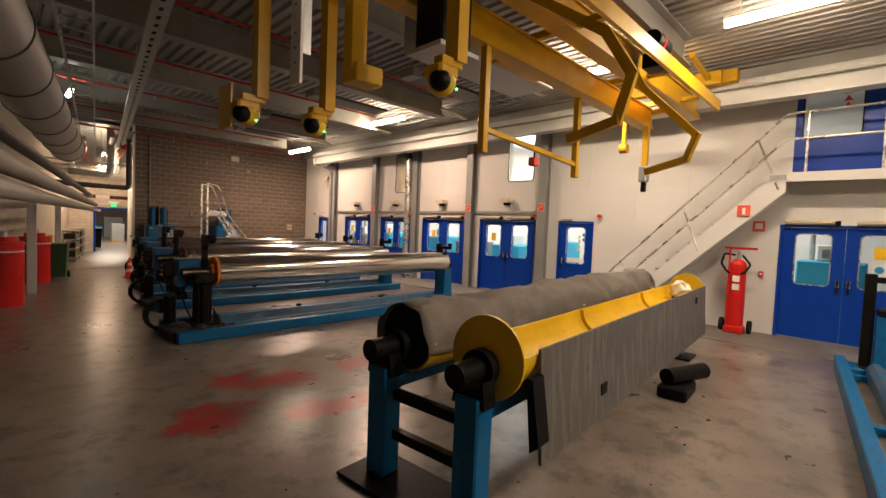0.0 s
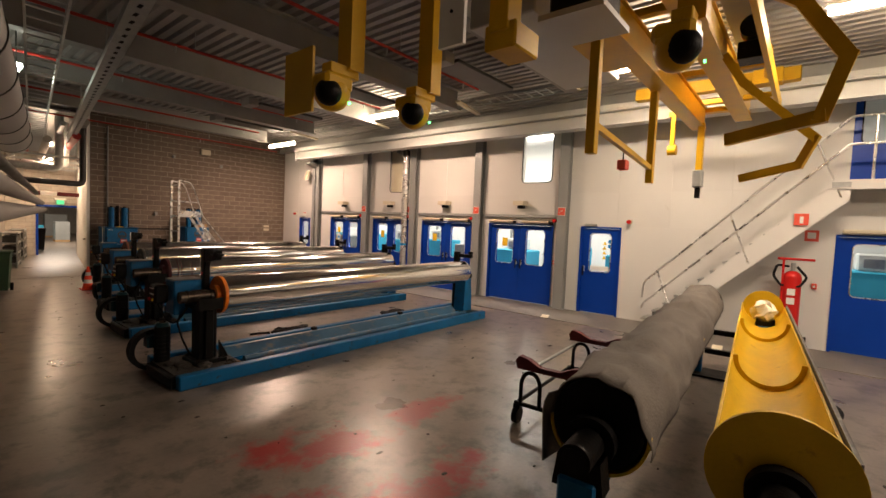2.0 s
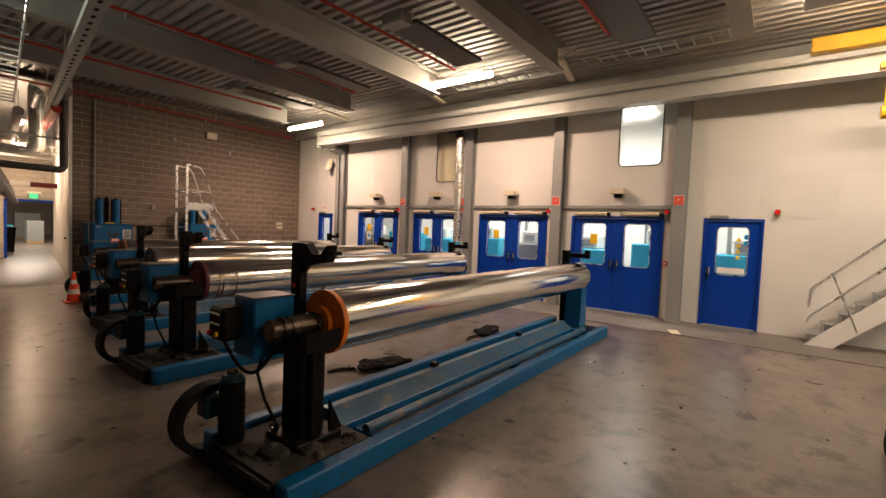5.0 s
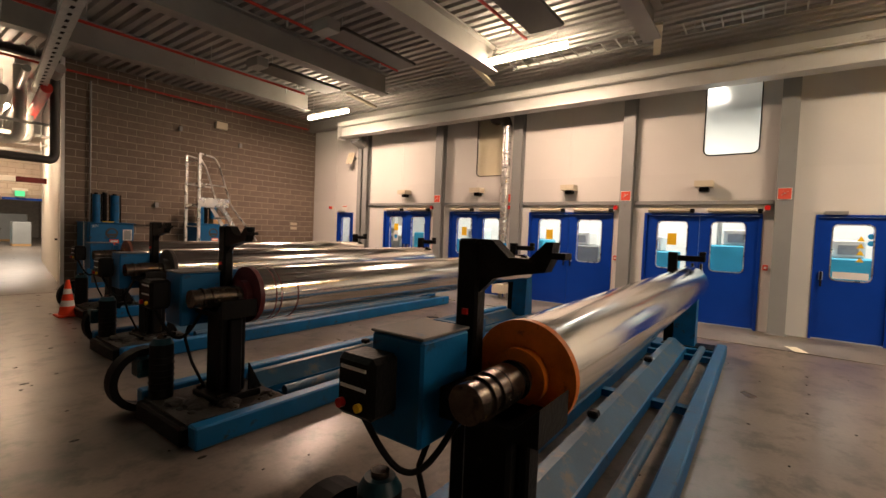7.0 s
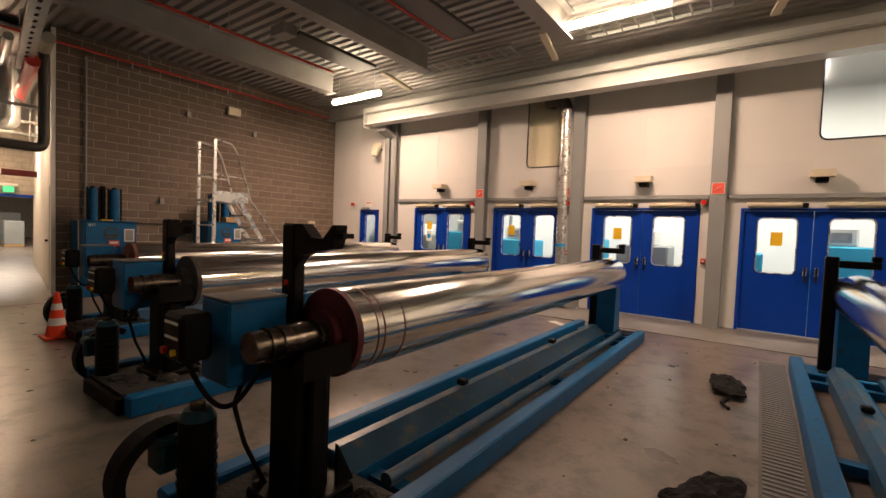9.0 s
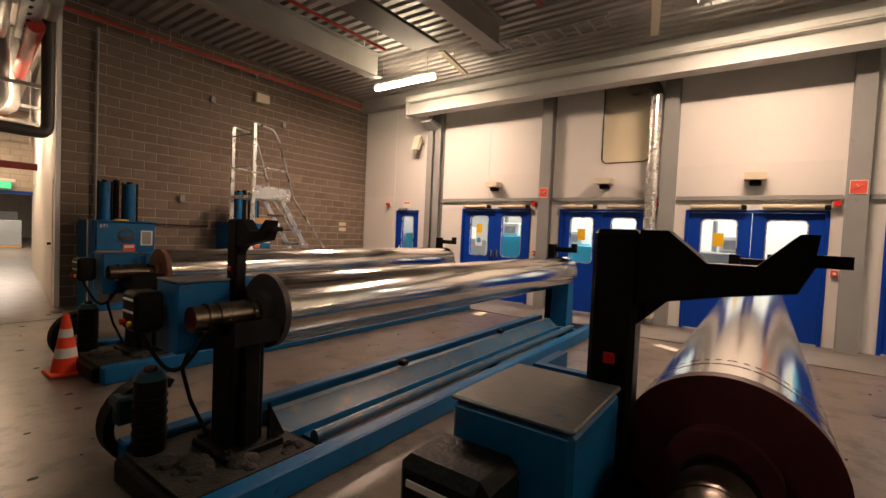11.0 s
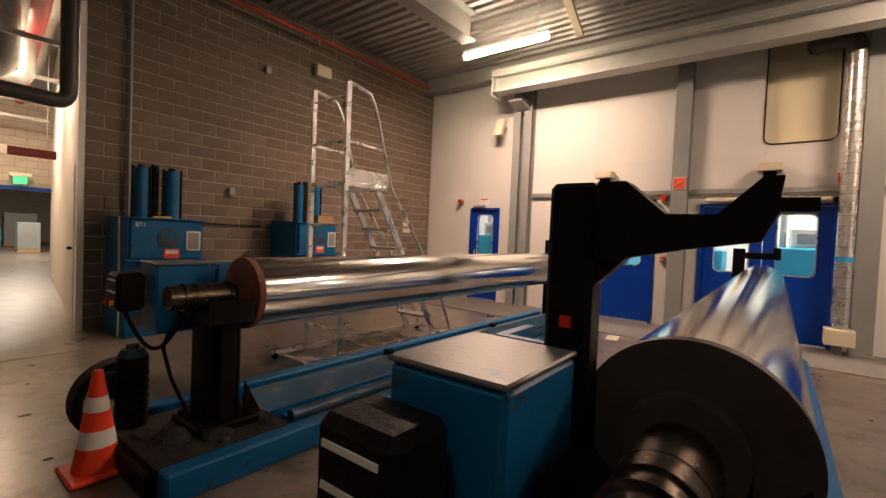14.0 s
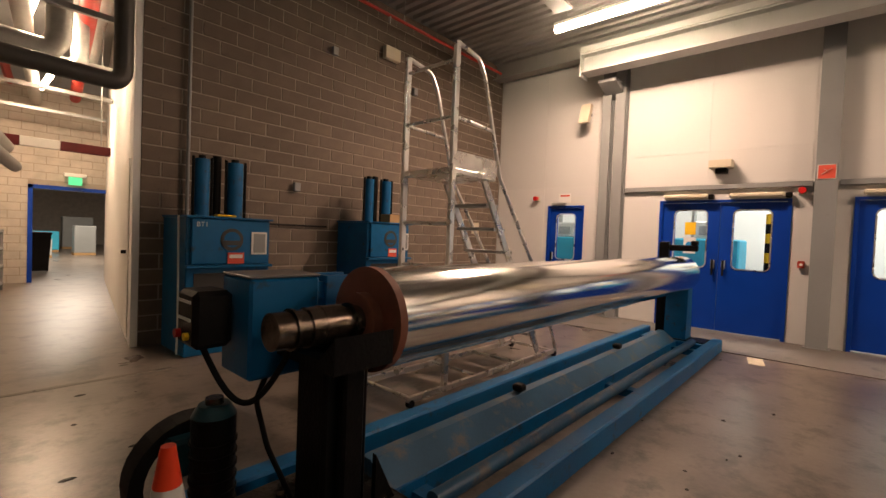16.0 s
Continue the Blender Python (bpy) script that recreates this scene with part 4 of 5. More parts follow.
    for k in range(6):
        part("fin", rod(B(), (0.10, 0.80, 0.22 + 0.05 * k), (0.10, 0.80, 0.23 + 0.05 * k), 0.091, 20), M_BLACK, pump)
    part("hose", path_tube(B(), [(0.27, 0.70, 0.74), (0.24, 0.73, 0.62), (0.28, 0.70, 0.42), (0.33, 0.66, 0.28), (0.37, 0.63, 0.17)], 0.012, 8), M_RUBBER, t, "black hydraulic hose", True)
    for y in (0.34, 0.66):
        part("gusset", prism(B(), [(0.57, 0.2), (0.68, 0.2), (0.57, 0.42)], "y", y - 0.012, y + 0.012), M_BLACK, t)
    for x in (0.32, 0.62):
        for y in (0.335, 0.645):
            part("bolt", rod(B(), (x, y, 0.2), (x, y, 0.225), 0.02, 6), M_OILY, t)
    part("junction_block", box(B(), 0.60, 0.68, 0.70, 0.80, 0.30, 0.42, 0.01), M_BLACK, t)
    part("junction_knob", rod(B(), (0.68, 0.75, 0.37), (0.70, 0.75, 0.37), 0.015, 10), M_RED, t, "red knob")
    # drooping flat hose loop
    bm = B()
    prev = None
    for k in range(19):
        a = radians(60 + 215 * k / 18)
        row = []
        for rr in (0.20, 0.255):
            for w in (0.97, 1.09):
                row.append(bm.verts.new((0.06 + hose_x + rr * math.cos(a), w, 0.262 + rr * math.sin(a))))
        if prev:
            for i, j in ((0, 1), (1, 3), (3, 2), (2, 0)):
                bm.faces.new((prev[i], prev[j], row[j], row[i]))
        else:
            bm.faces.new(row[:2] + row[:1:-1])
        prev = row
    bm.faces.new(prev[:2] + prev[:1:-1])
    part("cable_chain", bm, M_RUBBER, t, "black looped cable chain")
    if tall:
        fk = B()
        box(fk, 0.515, 0.595, 0.66, 0.77, 0.14, 1.53, 0.012)
        prism(fk, [(0.66, 1.36), (0.66, 1.53), (0.60, 1.53), (0.52, 1.46), (0.43, 1.46), (0.36, 1.53), (0.33, 1.53), (0.335, 1.49), (0.28, 1.49), (0.28, 1.465), (0.335, 1.465), (0.36, 1.41), (0.48, 1.39), (0.62, 1.36)], "x", 0.52, 0.59)
        prism(fk, [(0.66, 1.30), (0.66, 1.37), (0.59, 1.37)], "x", 0.535, 0.575)
        part("fork_post", fk, M_BLACK, t, "tall black fork post")
        part("lamp", box(B(), 0.503, 0.515, 0.70, 0.725, 1.20, 1.225), M_RED, t, "red indicator")
    roll = thing("film_roll", (*at, 0), "shiny silver film roll on a steel shaft, " + disc_label, "film roll", "film rolls", turn)
    for x0, x1, r in ((0.16, 0.3, 0.072), (0.3, 0.46, 0.08), (0.46, 0.58, 0.068), (5.80, 6.0, 0.06)):
        part("shaft", rod(B(), (x0, 0.47, 0.965), (x1, 0.47, 0.965), r, 24), M_OILY, roll, "oily steel shaft", True)
    for x in (0.235, 0.36, 0.5):
        part("collar", rod(B(), (x, 0.47, 0.965), (x + 0.012, 0.47, 0.965), 0.082, 24), M_OILY, roll, "", True)
    part("end_disc", rod(B(), (0.60, 0.47, 0.965), (0.64, 0.47, 0.965), 0.232, 48), disc, roll, disc_label, True)
    part("hub", rod(B(), (0.55, 0.47, 0.965), (0.60, 0.47, 0.965), 0.12, 32), disc, roll, "", True)
    part("film", rod(B(), (0.64, 0.47, 0.965), (5.78, 0.47, 0.985), 0.229, 64), M_CHROME, roll, "smooth silver film", True)
    if disc is M_MAROON:
        for x in (0.74, 0.79, 0.95):
            part("red_mark", rod(B(), (x, 0.47, 0.965), (x + 0.012, 0.47, 0.965), 0.2298, 48), M_DKRED, roll, "dark red line on the film", True)
    part("end_disc", rod(B(), (5.78, 0.47, 0.985), (5.80, 0.47, 0.985), 0.2, 32), M_DARKDISC, roll, "", True)
    return t


roll_stand((0.43, 4.58), M_ORANGE, "orange end disc", turn=0.6)
roll_stand((0.72, 7.28), M_MAROON, "dark red end disc", turn=0.2)
roll_stand((1.09, 9.74), M_DARKDISC, "black end disc", turn=0.5, hose_x=0.12)
roll_stand((1.51, 12.39), M_RUST, "rusty end disc", tall=False, hose_x=0.04)
roll_stand((1.18, -3.55), M_DARKDISC, "", head=False, turn=5.6)

# ---- covered trough and open yellow trough on blue stands ----


def arc(cx, cz, r, a0, a1, n):
    return [(cx + r * math.cos(radians(a0 + (a1 - a0) * k / n)), cz + r * math.sin(radians(a0 + (a1 - a0) * k / n))) for k in range(n + 1)]


def trough_shell(bm, r, th, x0, x1, cy, cz):
    o, i = arc(cy, cz, r, 180, 360, 20), arc(cy, cz, r - th, 360, 180, 20)
    k = len(o)
    va = [[bm.verts.new((x, *p)) for p in o] for x in (x0, x1)]
    vb = [[bm.verts.new((x, *p)) for p in i[::-1]] for x in (x0, x1)]
    for q in range(k - 1):
        bm.faces.new((va[0][q], va[1][q], va[1][q + 1], va[0][q + 1]))
        bm.faces.new((vb[0][q], vb[0][q + 1], vb[1][q + 1], vb[1][q]))
        for s in (0, 1):
            bm.faces.new((va[s][q], va[s][q + 1], vb[s][q + 1], vb[s][q]))
    for q in (0, k - 1):
        bm.faces.new((va[0][q], vb[0][q], vb[1][q], va[1][q]))


T_AT, T_TURN = (0.46, -0.25, 0), 4.3
for cy, covered in ((0.37, True), (-0.37, False)):
    label = "yellow roll trough covered with a creased grey tarpaulin" if covered else "open yellow roll trough with a dusty grey side"
    t = thing("roll_trough", T_AT, label, "trough", "roll troughs", T_TURN)
    bm = B()
    trough_shell(bm, 0.25, 0.015, 0.34, 5.9, cy, 0.96 if covered else 1.02)
    part("shell", bm, M_TROUGH, t, smooth=True)
    for x, r in ((0.32 if covered else 0.30, 0.225 if covered else 0.27), (5.88, 0.24)):
        part("end_plate", prism(B(), arc(cy, 0.98, r, 0, 360, 36)[:-1], "x", x, x + 0.025), M_TROUGH if not covered else M_BLACK, t, "round end plate")
    for x in (2.3, 4.3):
        part("rib", prism(B(), arc(cy, 1.02, 0.236, 180, 360, 16) + arc(cy, 1.02, 0.2, 360, 180, 16), "x", x, x + 0.02), M_TROUGH, t)
    tb = part("tube_end", rod(B(), (-0.02, cy, 0.93), (0.3, cy, 0.93), 0.075, 28), M_BLACK, t, "black tube end", True)
    part("bore", rod(B(), (-0.026, cy, 0.93), (-0.02, cy, 0.93), 0.058, 24), M_RUBBER, tb)
    part("flange", rod(B(), (0.2, cy, 0.93), (0.27, cy, 0.93), 0.12, 28), M_BLACK, t, "", True)
    if covered:
        bm = B()
        rows = []
        for k in range(61):
            x = 0.285 + 5.7 * k / 60
            pts = [(cy - 0.262, 0.88), (cy - 0.264, 0.92)] + arc(cy, 0.96, 0.262, 180, 0, 14) + [(cy + 0.27, 0.9), (cy + 0.265, 0.72)]
            row = []
            for y, z in pts:
                p = Vector((x, y, z))
                d = 0.05 * noise.noise(Vector((x * 3.0, y * 6, z * 5))) + 0.02 * noise.noise(p * 14)
                row.append(bm.verts.new((x, y + (y - cy) * d * 3, z + d * 1.2)))
            rows.append(row)
        for a, b in zip(rows, rows[1:]):
            for i in range(len(a) - 1):
                bm.faces.new((a[i], a[i + 1], b[i + 1], b[i]))
        c = part("tarpaulin", bm, M_COVER, t, "creased grey tarpaulin", True)
        c.modifiers.new("thickness", "SOLIDIFY").thickness = 0.006
    else:
        part("side_panel", prism(B(), [(cy - 0.255, 1.05), (cy - 0.275, 1.05), (cy - 0.315, 0.32), (cy - 0.295, 0.32)], "x", 0.5, 5.85), M_GREYSIDE, t, "dusty grey side panel")
        part("side_flap", prism(B(), [(cy - 0.255, 0.9), (cy - 0.30, 0.9), (cy - 0.36, 0.5), (cy - 0.3, 0.45)], "x", 0.36, 0.5), M_BLACK, t, "black end flap")
        for x, z in ((1.5, 0.50), (5.1, 0.85)):
            part("slot", box(B(), x, x + 0.12, cy - 0.322 + (z - 0.32) * 0.055, cy - 0.30 + (z - 0.32) * 0.055, z, z + 0.09), M_RUBBER, t, "dark slot")
        bm = B()
        bmesh.ops.create_icosphere(bm, subdivisions=4, radius=0.14, matrix=Matrix.Translation((5.45, cy, 0.98)))
        for v in bm.verts:
            v.co += 0.06 * noise.noise_vector(v.co * 12)
        tagged(part("crumpled_paper", bm, M_PAPER), "crumpled cream paper lying in the yellow trough", "paper").matrix_basis = pose(*T_AT, 0, 0, T_TURN)
st = thing("trough_stand", T_AT, "blue steel stand with black rungs under the troughs", "stand", "", T_TURN)
for x in (0.06, 5.3):
    for y in (0.38, -0.40):
        part("post", box(B(), x, x + 0.16, y - 0.09, y + 0.09, 0.03, 0.8, 0.012), M_BLUE, st)
        part("saddle", prism(B(), [(y - 0.12, 0.74), (y + 0.12, 0.74), (y + 0.1, 0.9), (y + 0.05, 0.86), (y - 0.05, 0.86), (y - 0.1, 0.9)], "x", x + 0.02, x + 0.14), M_BLACK, st)
    for z in (0.3, 0.58):
        part("rung", box(B(), x + 0.05, x + 0.12, -0.28, 0.27, z, z + 0.07, 0.008), M_BLACK, st)
    part("foot_plate", box(B(), x - 0.16, x + 0.3, -0.62, 0.6, 0, 0.03, 0.006), M_BLACK, st)
for y in (0.38, -0.40):
    part("spine", box(B(), 0.2, 5.4, y - 0.05, y + 0.05, 0.62, 0.72, 0.008), M_BLUE, st)
part("bumper", rod(B(), (3.4, -0.72, 0.22), (4.0, -0.98, 0.22), 0.09, 18), M_BLACK, st, "dark padded roller", True)
part("bumper_block", box(B(), 3.3, 3.8, -0.95, -0.65, 0.0, 0.14, 0.02), M_BLACK, st)

# ---- small wheeled cradle ----
t = thing("roll_dolly", (2.42, 1.2, 0), "low black tube dolly with two dark red cradles", "dolly", "", 4)
for x in (0.02, 1.55):
    pr = [(-0.34, 0.56), (0.34, 0.56), (0.36, 0.64), (0.32, 0.69), (0.22, 0.67), (0.1, 0.61), (-0.1, 0.61), (-0.22, 0.67), (-0.32, 0.69), (-0.36, 0.64)]
    part("cradle", prism(B(), pr, "x", x, x + 0.07), M_DKRED, t, "dark red padded cradle")
    for s in (-0.2, 0.2):
        part("hoop", path_tube(B(), [(x + 0.03, s - 0.1, 0.2), (x + 0.03, s - 0.1, 0.44), (x + 0.03, s - 0.05, 0.53), (x + 0.03, s + 0.05, 0.53), (x + 0.03, s + 0.1, 0.44), (x + 0.03, s + 0.1, 0.2)], 0.02, 10), M_BLACK, t, smooth=True)
    part("cross_tube", rod(B(), (x + 0.03, -0.36, 0.2), (x + 0.03, 0.36, 0.2), 0.022, 12), M_BLACK, t, smooth=True)
    for s in (-0.33, 0.33):
        w = part("wheel", rod(B(), (x + 0.03, s - 0.025, 0.085), (x + 0.03, s + 0.025, 0.085), 0.085, 22), M_RUBBER, t, smooth=True)
        part("fork", box(B(), x, x + 0.06, s - 0.035, s + 0.035, 0.15, 0.2, 0.005), M_BLACK, w)
for s in (-0.33, 0.33):
    part("side_tube", rod(B(), (0.08, s, 0.21), (1.58, s, 0.21), 0.02, 12), M_BLACK, t, smooth=True)
    part("upper_tube", rod(B(), (0.08, s * 0.9, 0.5), (1.58, s * 0.9, 0.5), 0.018, 12), M_GALV, t, smooth=True)

# ---- overhead crane with sensors ----
cr = thing("overhead_crane", (0, 0, 0), "yellow overhead crane with claws, posts and camera heads", "crane")


def box_girder(bm, x0, x1, y, z0, z1, w):
    box(bm, x0, x1, y - w / 2, y + w / 2, z0, z1, 0.01)
    box(bm, x0, x1, y - w / 2 - 0.03, y + w / 2 + 0.03, z1, z1 + 0.02)
    box(bm, x0, x1, y - w / 2 - 0.03, y + w / 2 + 0.03, z0 - 0.02, z0)
    return bm


part("girder", box_girder(B(), -2.0, 7.5, 1.0, 3.86, 4.18, 0.16), M_YELLOW, cr)
part("girder", box_girder(B(), -2.0, 8.42, 0.45, 4.14, 4.46, 0.2), M_YELLOW, cr)
part("walkway_edge", box(B(), 1.5, 7.9, -0.12, -0.06, 4.1, 4.3, 0.005), M_YELLOW, cr)
for x in (1.0, 3.4, 5.6, 7.2):
    part("cross_member", box(B(), x, x + 0.1, -0.1, 1.05, 4.2, 4.28, 0.005), M_YELLOW, cr)
tr = part("end_truck", box(B(), 7.9, 8.12, -0.35, 2.25, 4.62, 4.84, 0.012), M_YELLOW, cr)
part("truck_block", box(B(), 7.82, 8.1, -0.12, 0.3, 4.6, 4.84, 0.015), M_YELLOW, tr)
part("truck_tube", rod(B(), (6.5, 0.0, 4.72), (7.85, 0.1, 4.72), 0.05, 16), M_YELLOW, tr, smooth=True)
for y in (-0.2, 1.15):
    part("truck_wheel", rod(B(), (8.12, y, 4.70), (8.28, y, 4.70), 0.08, 18), M_BLACK, tr, smooth=True)
mo = part("motor", rod(B(), (4.9, 0.05, 4.46), (5.35, 0.05, 4.46), 0.13, 22), M_BLACK, cr, "black drive motor", True)
part("motor_ring", rod(B(), (5.05, 0.05, 4.46), (5.12, 0.05, 4.46), 0.137, 22), M_RED, mo, "red ring")
part("motor_box", box(B(), 5.0, 5.3, -0.1, 0.2, 4.12, 4.33, 0.01), M_BLACK, mo)
hp = part("hoist_cabinet", box(B(), 2.5, 5.0, 1.6, 2.4, 4.1, 4.65, 0.015), M_RAIL, cr, "grey hoist cabinet")
part("red_handle", box(B(), 3.78, 3.82, 1.58, 1.6, 4.18, 4.34), M_SIGNRED, hp)
part("cabinet_bracket", box(B(), 3.4, 4.4, 1.08, 1.6, 4.05, 4.1), M_YELLOW, hp)
for x, z, y in ((2.52, 2.66, 0.96), (4.89, 2.64, 1.08)):
    pp = B()
    box(pp, x - 0.045, x + 0.045, y - 0.045, y + 0.045, z, 3.86, 0.006)
    part("hanging_post", pp, M_YELLOW, cr)
part("hanging_bar", bar(B(), (2.54, 0.96, 2.93), (4.87, 1.08, 2.84), 0.05, 0.06), M_YELLOW, cr)
for pts in ([(4.9, 0.3, 4.14), (4.9, 0.1, 3.8), (4.84, -0.60, 3.08), (4.9, -0.48, 2.80), (5.05, 0.06, 2.69)],
            [(2.45, 0.3, 4.14), (2.44, -0.48, 3.58), (2.42, -0.74, 3.16), (2.42, -0.63, 2.78), (2.59, -0.10, 2.71)]):
    bm = B()
    for a, b in zip(pts, pts[1:]):
        a, b = Vector(a), Vector(b)
        d = (b - a).normalized()
        bar(bm, a - d * 0.03, b + d * 0.03, 0.05, 0.09)
    part("claw", bm, M_YELLOW, cr, "cranked yellow claw arm")
gp = part("gripper", box(B(), 7.21, 7.31, 0.87, 0.97, 3.07, 3.9, 0.006), M_YELLOW, cr)
part("gripper_clamp", box(B(), 7.17, 7.34, 0.85, 1.0, 2.80, 3.10, 0.02), M_GALV, gp, "grey clamp")
part("gripper_tip", box(B(), 7.22, 7.30, 0.88, 0.96, 2.62, 2.80, 0.01), M_BLACK, gp, "black tip")
part("hook_strap", box(B(), 7.39, 7.45, 1.37, 1.44, 3.54, 4.15, 0.005), M_YELLOW, cr)
part("hook_ball", rod(B(), (7.42, 1.33, 3.50), (7.42, 1.47, 3.50), 0.09, 20), M_YELLOW, cr, "", True)
part("hook_arm", box(B(), 7.45, 7.6, 0.5, 1.5, 4.12, 4.2), M_YELLOW, cr)
# camera heads on hanging bars
for x, y, zb in ((0.22, 1.52, 2.82), (0.80, 1.42, 2.82), (0.88, -0.14, 2.93)):
    br = B()
    box(br, x - 0.05, x - 0.035, y - 0.06, y + 0.06, zb, 4.2)
    box(br, x - 0.035, x + 0.05, y - 0.06, y - 0.045, zb, 4.2)
    box(br, x - 0.035, x + 0.05, y + 0.045, y + 0.06, zb, 4.2)
    ba = part("hanging_bar", br, M_YELLOW, cr, "yellow channel bar")
    part("head_arm", box(B(), x - 0.16, x + 0.04, y - 0.03, y + 0.06, zb - 0.04, zb + 0.02, 0.005), M_YELLOW, ba)
    hd = B()
    bmesh.ops.create_uvsphere(hd, u_segments=20, v_segments=12, radius=0.11, matrix=Matrix.Translation((x - 0.1, y + 0.04, zb - 0.13)) @ Matrix.Diagonal((1.0, 0.9, 1.0, 1)))
    box(hd, x - 0.2, x - 0.01, y - 0.05, y + 0.13, zb - 0.13, zb - 0.04, 0.02)
    head = part("camera_head", hd, M_YELLOW, ba, "rounded yellow camera head", True)
    lens = B()
    bmesh.ops.create_uvsphere(lens, u_segments=18, v_segments=10, radius=0.075, matrix=Matrix.Translation((x - 0.15, y + 0.0, zb - 0.15)))
    lens_ob = part("lens", lens, M_BLACK, ba, "black domed lens", True)
    part("led", rod(B(), (x - 0.06, y - 0.075, zb - 0.2), (x - 0.06, y - 0.066, zb - 0.2), 0.008, 10), M_LED, ba, "green light")
part("shield_plate", box(B(), 0.0, 0.015, 1.58, 1.86, 2.56, 2.92), M_YELLOW, cr, "yellow shield plate")
wb = part("white_bar", box(B(), 0.10, 0.12, 0.60, 0.74, 2.75, 4.4), M_WHITE, cr, "white perforated bar")
for k in range(14):
    part("hole", rod(B(), (0.094, 0.67, 2.9 + 0.1 * k), (0.10, 0.67, 2.9 + 0.1 * k), 0.008, 8), M_RUBBER, wb)
part("white_bar_flange", box(B(), 0.12, 0.24, 0.71, 0.74, 3.0, 4.4), M_GALV, cr)
part("brown_bar", box(B(), 0.56, 0.70, 0.67, 0.79, 3.0, 4.2, 0.005), M_YELLOW, cr)
bx = part("sensor_box", box(B(), 0.58, 0.84, 0.63, 0.83, 2.91, 3.05, 0.01), M_YELLOW, cr)
part("sensor_eye", rod(B(), (0.84, 0.69, 2.98), (0.87, 0.69, 2.98), 0.025, 12), M_BLACK, bx)
part("sensor_beam", box(B(), 0.15, 0.9, -0.35, 1.6, 4.15, 4.25, 0.01), M_YELLOW, cr)
gb = part("gear_box", box(B(), 1.35, 1.75, 0.5, 0.85, 3.4, 4.0, 0.02), M_BLACK, cr, "dark gear block")
part("gear_tray", box(B(), 1.3, 1.8, 0.45, 0.9, 3.36, 3.4), M_RAIL, gb)
pd = thing("pendant_box", (3.73, 1.06, 2.72), "small red pendant switch hanging under the yellow bar", "switch")
part("switch", box(B(), -0.06, 0.06, -0.05, 0.05, -0.05, 0.06, 0.01), M_SIGNRED, pd)
part("cable", rod(B(), (0, 0, 0.06), (0, 0, 0.15), 0.008, 6), M_RUBBER, pd)

# ---- stair, platform, fire gear ----
N = 15
stair = thing("steel_stair", (0, 0, 0), "grey steel stair with tube handrails up to the door", "stair")
y0s, y1s, top = 2.0, -1.0, 2.98
for x in (8.42, 8.93):
    part("stringer", prism(B(), [(y0s + 0.05, 0.012), (y0s - 0.32, 0.012), (y1s - 0.1, top - 0.32), (y1s - 0.1, top), (y1s + 0.05, top)], "x", x, x + 0.03), M_WALL, stair)
for k in range(N):
    z = top * (k + 1) / (N + 1)
    y = y0s + (y1s - y0s) * (k + 0.5) / N
    tr_ = part("tread", box(B(), 8.45, 8.93, y - 0.12, y + 0.12, z - 0.02, z + 0.012), M_GALV, stair)
# thin plates added between treads to block lamp light and darken the space below
for k in range(N):
    z = top * (k + 1) / (N + 1)
    y = y0s + (y1s - y0s) * (k + 0.5) / N
    part("light_stop_riser", box(B(), 8.452, 8.928, y - 0.105, y - 0.095, z + 0.014, z + top / (N + 1) - 0.022), M_GALV, stair)
rail = B()
for off in (0.95, 0.5):
    path_tube(rail, [(8.43, y0s + 0.02, off * 0.55 + 0.12), (8.43, y0s, off + 0.0), (8.43, y1s - 0.05, top + off + 0.1), (8.43, -3.4, top + off + 0.1)], 0.021, 10)
part("handrail", rail, M_ALU, stair, "pale tube handrail", True)
for k in range(3):
    f = 0.08 + 0.4 * k
    y, z = y0s + (y1s - y0s) * f, top * f
    part("baluster", rod(B(), (8.43, y - 0.35, z + 0.08), (8.43, y, z + 1.0), 0.018, 10), M_ALU, stair, "", True)
for y in (-1.35, -2.3, -3.2):
    part("platform_post", rod(B(), (8.43, y, top), (8.43, y, top + 1.05), 0.02, 10), M_ALU, stair, "", True)
part("platform", box(B(), 8.42, 8.99, -3.6, -0.86, top - 0.04, top, 0.004), M_GALV, stair)
part("platform_edge", box(B(), 8.40, 8.42, -3.6, -0.8, top - 0.14, top + 0.02), M_WALL, stair)
part("platform_bolts", box(B(), 8.385, 8.4, -1.1, -0.86, top - 0.11, top - 0.02), M_GALV, stair)
part("platform_leg", box(B(), 8.45, 8.55, -3.55, -3.45, 0.012, top - 0.04), M_STEELGREY, stair)
t = thing("extinguisher_sign", (8.39, -0.5, 2.33), "red square sign with a white extinguisher", "sign")
part("plate", box(B(), -0.004, 0.028, -0.1, 0.1, -0.1, 0.1), M_SIGNRED, t)
part("pictogram", box(B(), -0.007, -0.004, -0.03, 0.02, -0.07, 0.05), M_WHITE, t)
t = thing("hose_sign", (8.985, -0.66, 2.06), "square red fire sign on a column", "sign", "fire signs")
part("face", box(B(), -0.006, 0, -0.1, 0.1, -0.1, 0.1), M_SIGNRED, t)
part("pictogram", box(B(), -0.009, -0.006, -0.06, 0.06, -0.05, 0.06), M_WHITE, t)
t = thing("wheeled_extinguisher", (8.62, -0.44, 0.012), "tall red wheeled fire extinguisher with a black hose", "extinguisher")
t.scale = (1.14, 1.14, 1.14)
bm = rod(B(), (0, 0, 0.12), (0, 0, 1.12), 0.12, 28)
bmesh.ops.create_uvsphere(bm, u_segments=28, v_segments=12, radius=0.12, matrix=Matrix.Translation((0, 0, 1.12)))
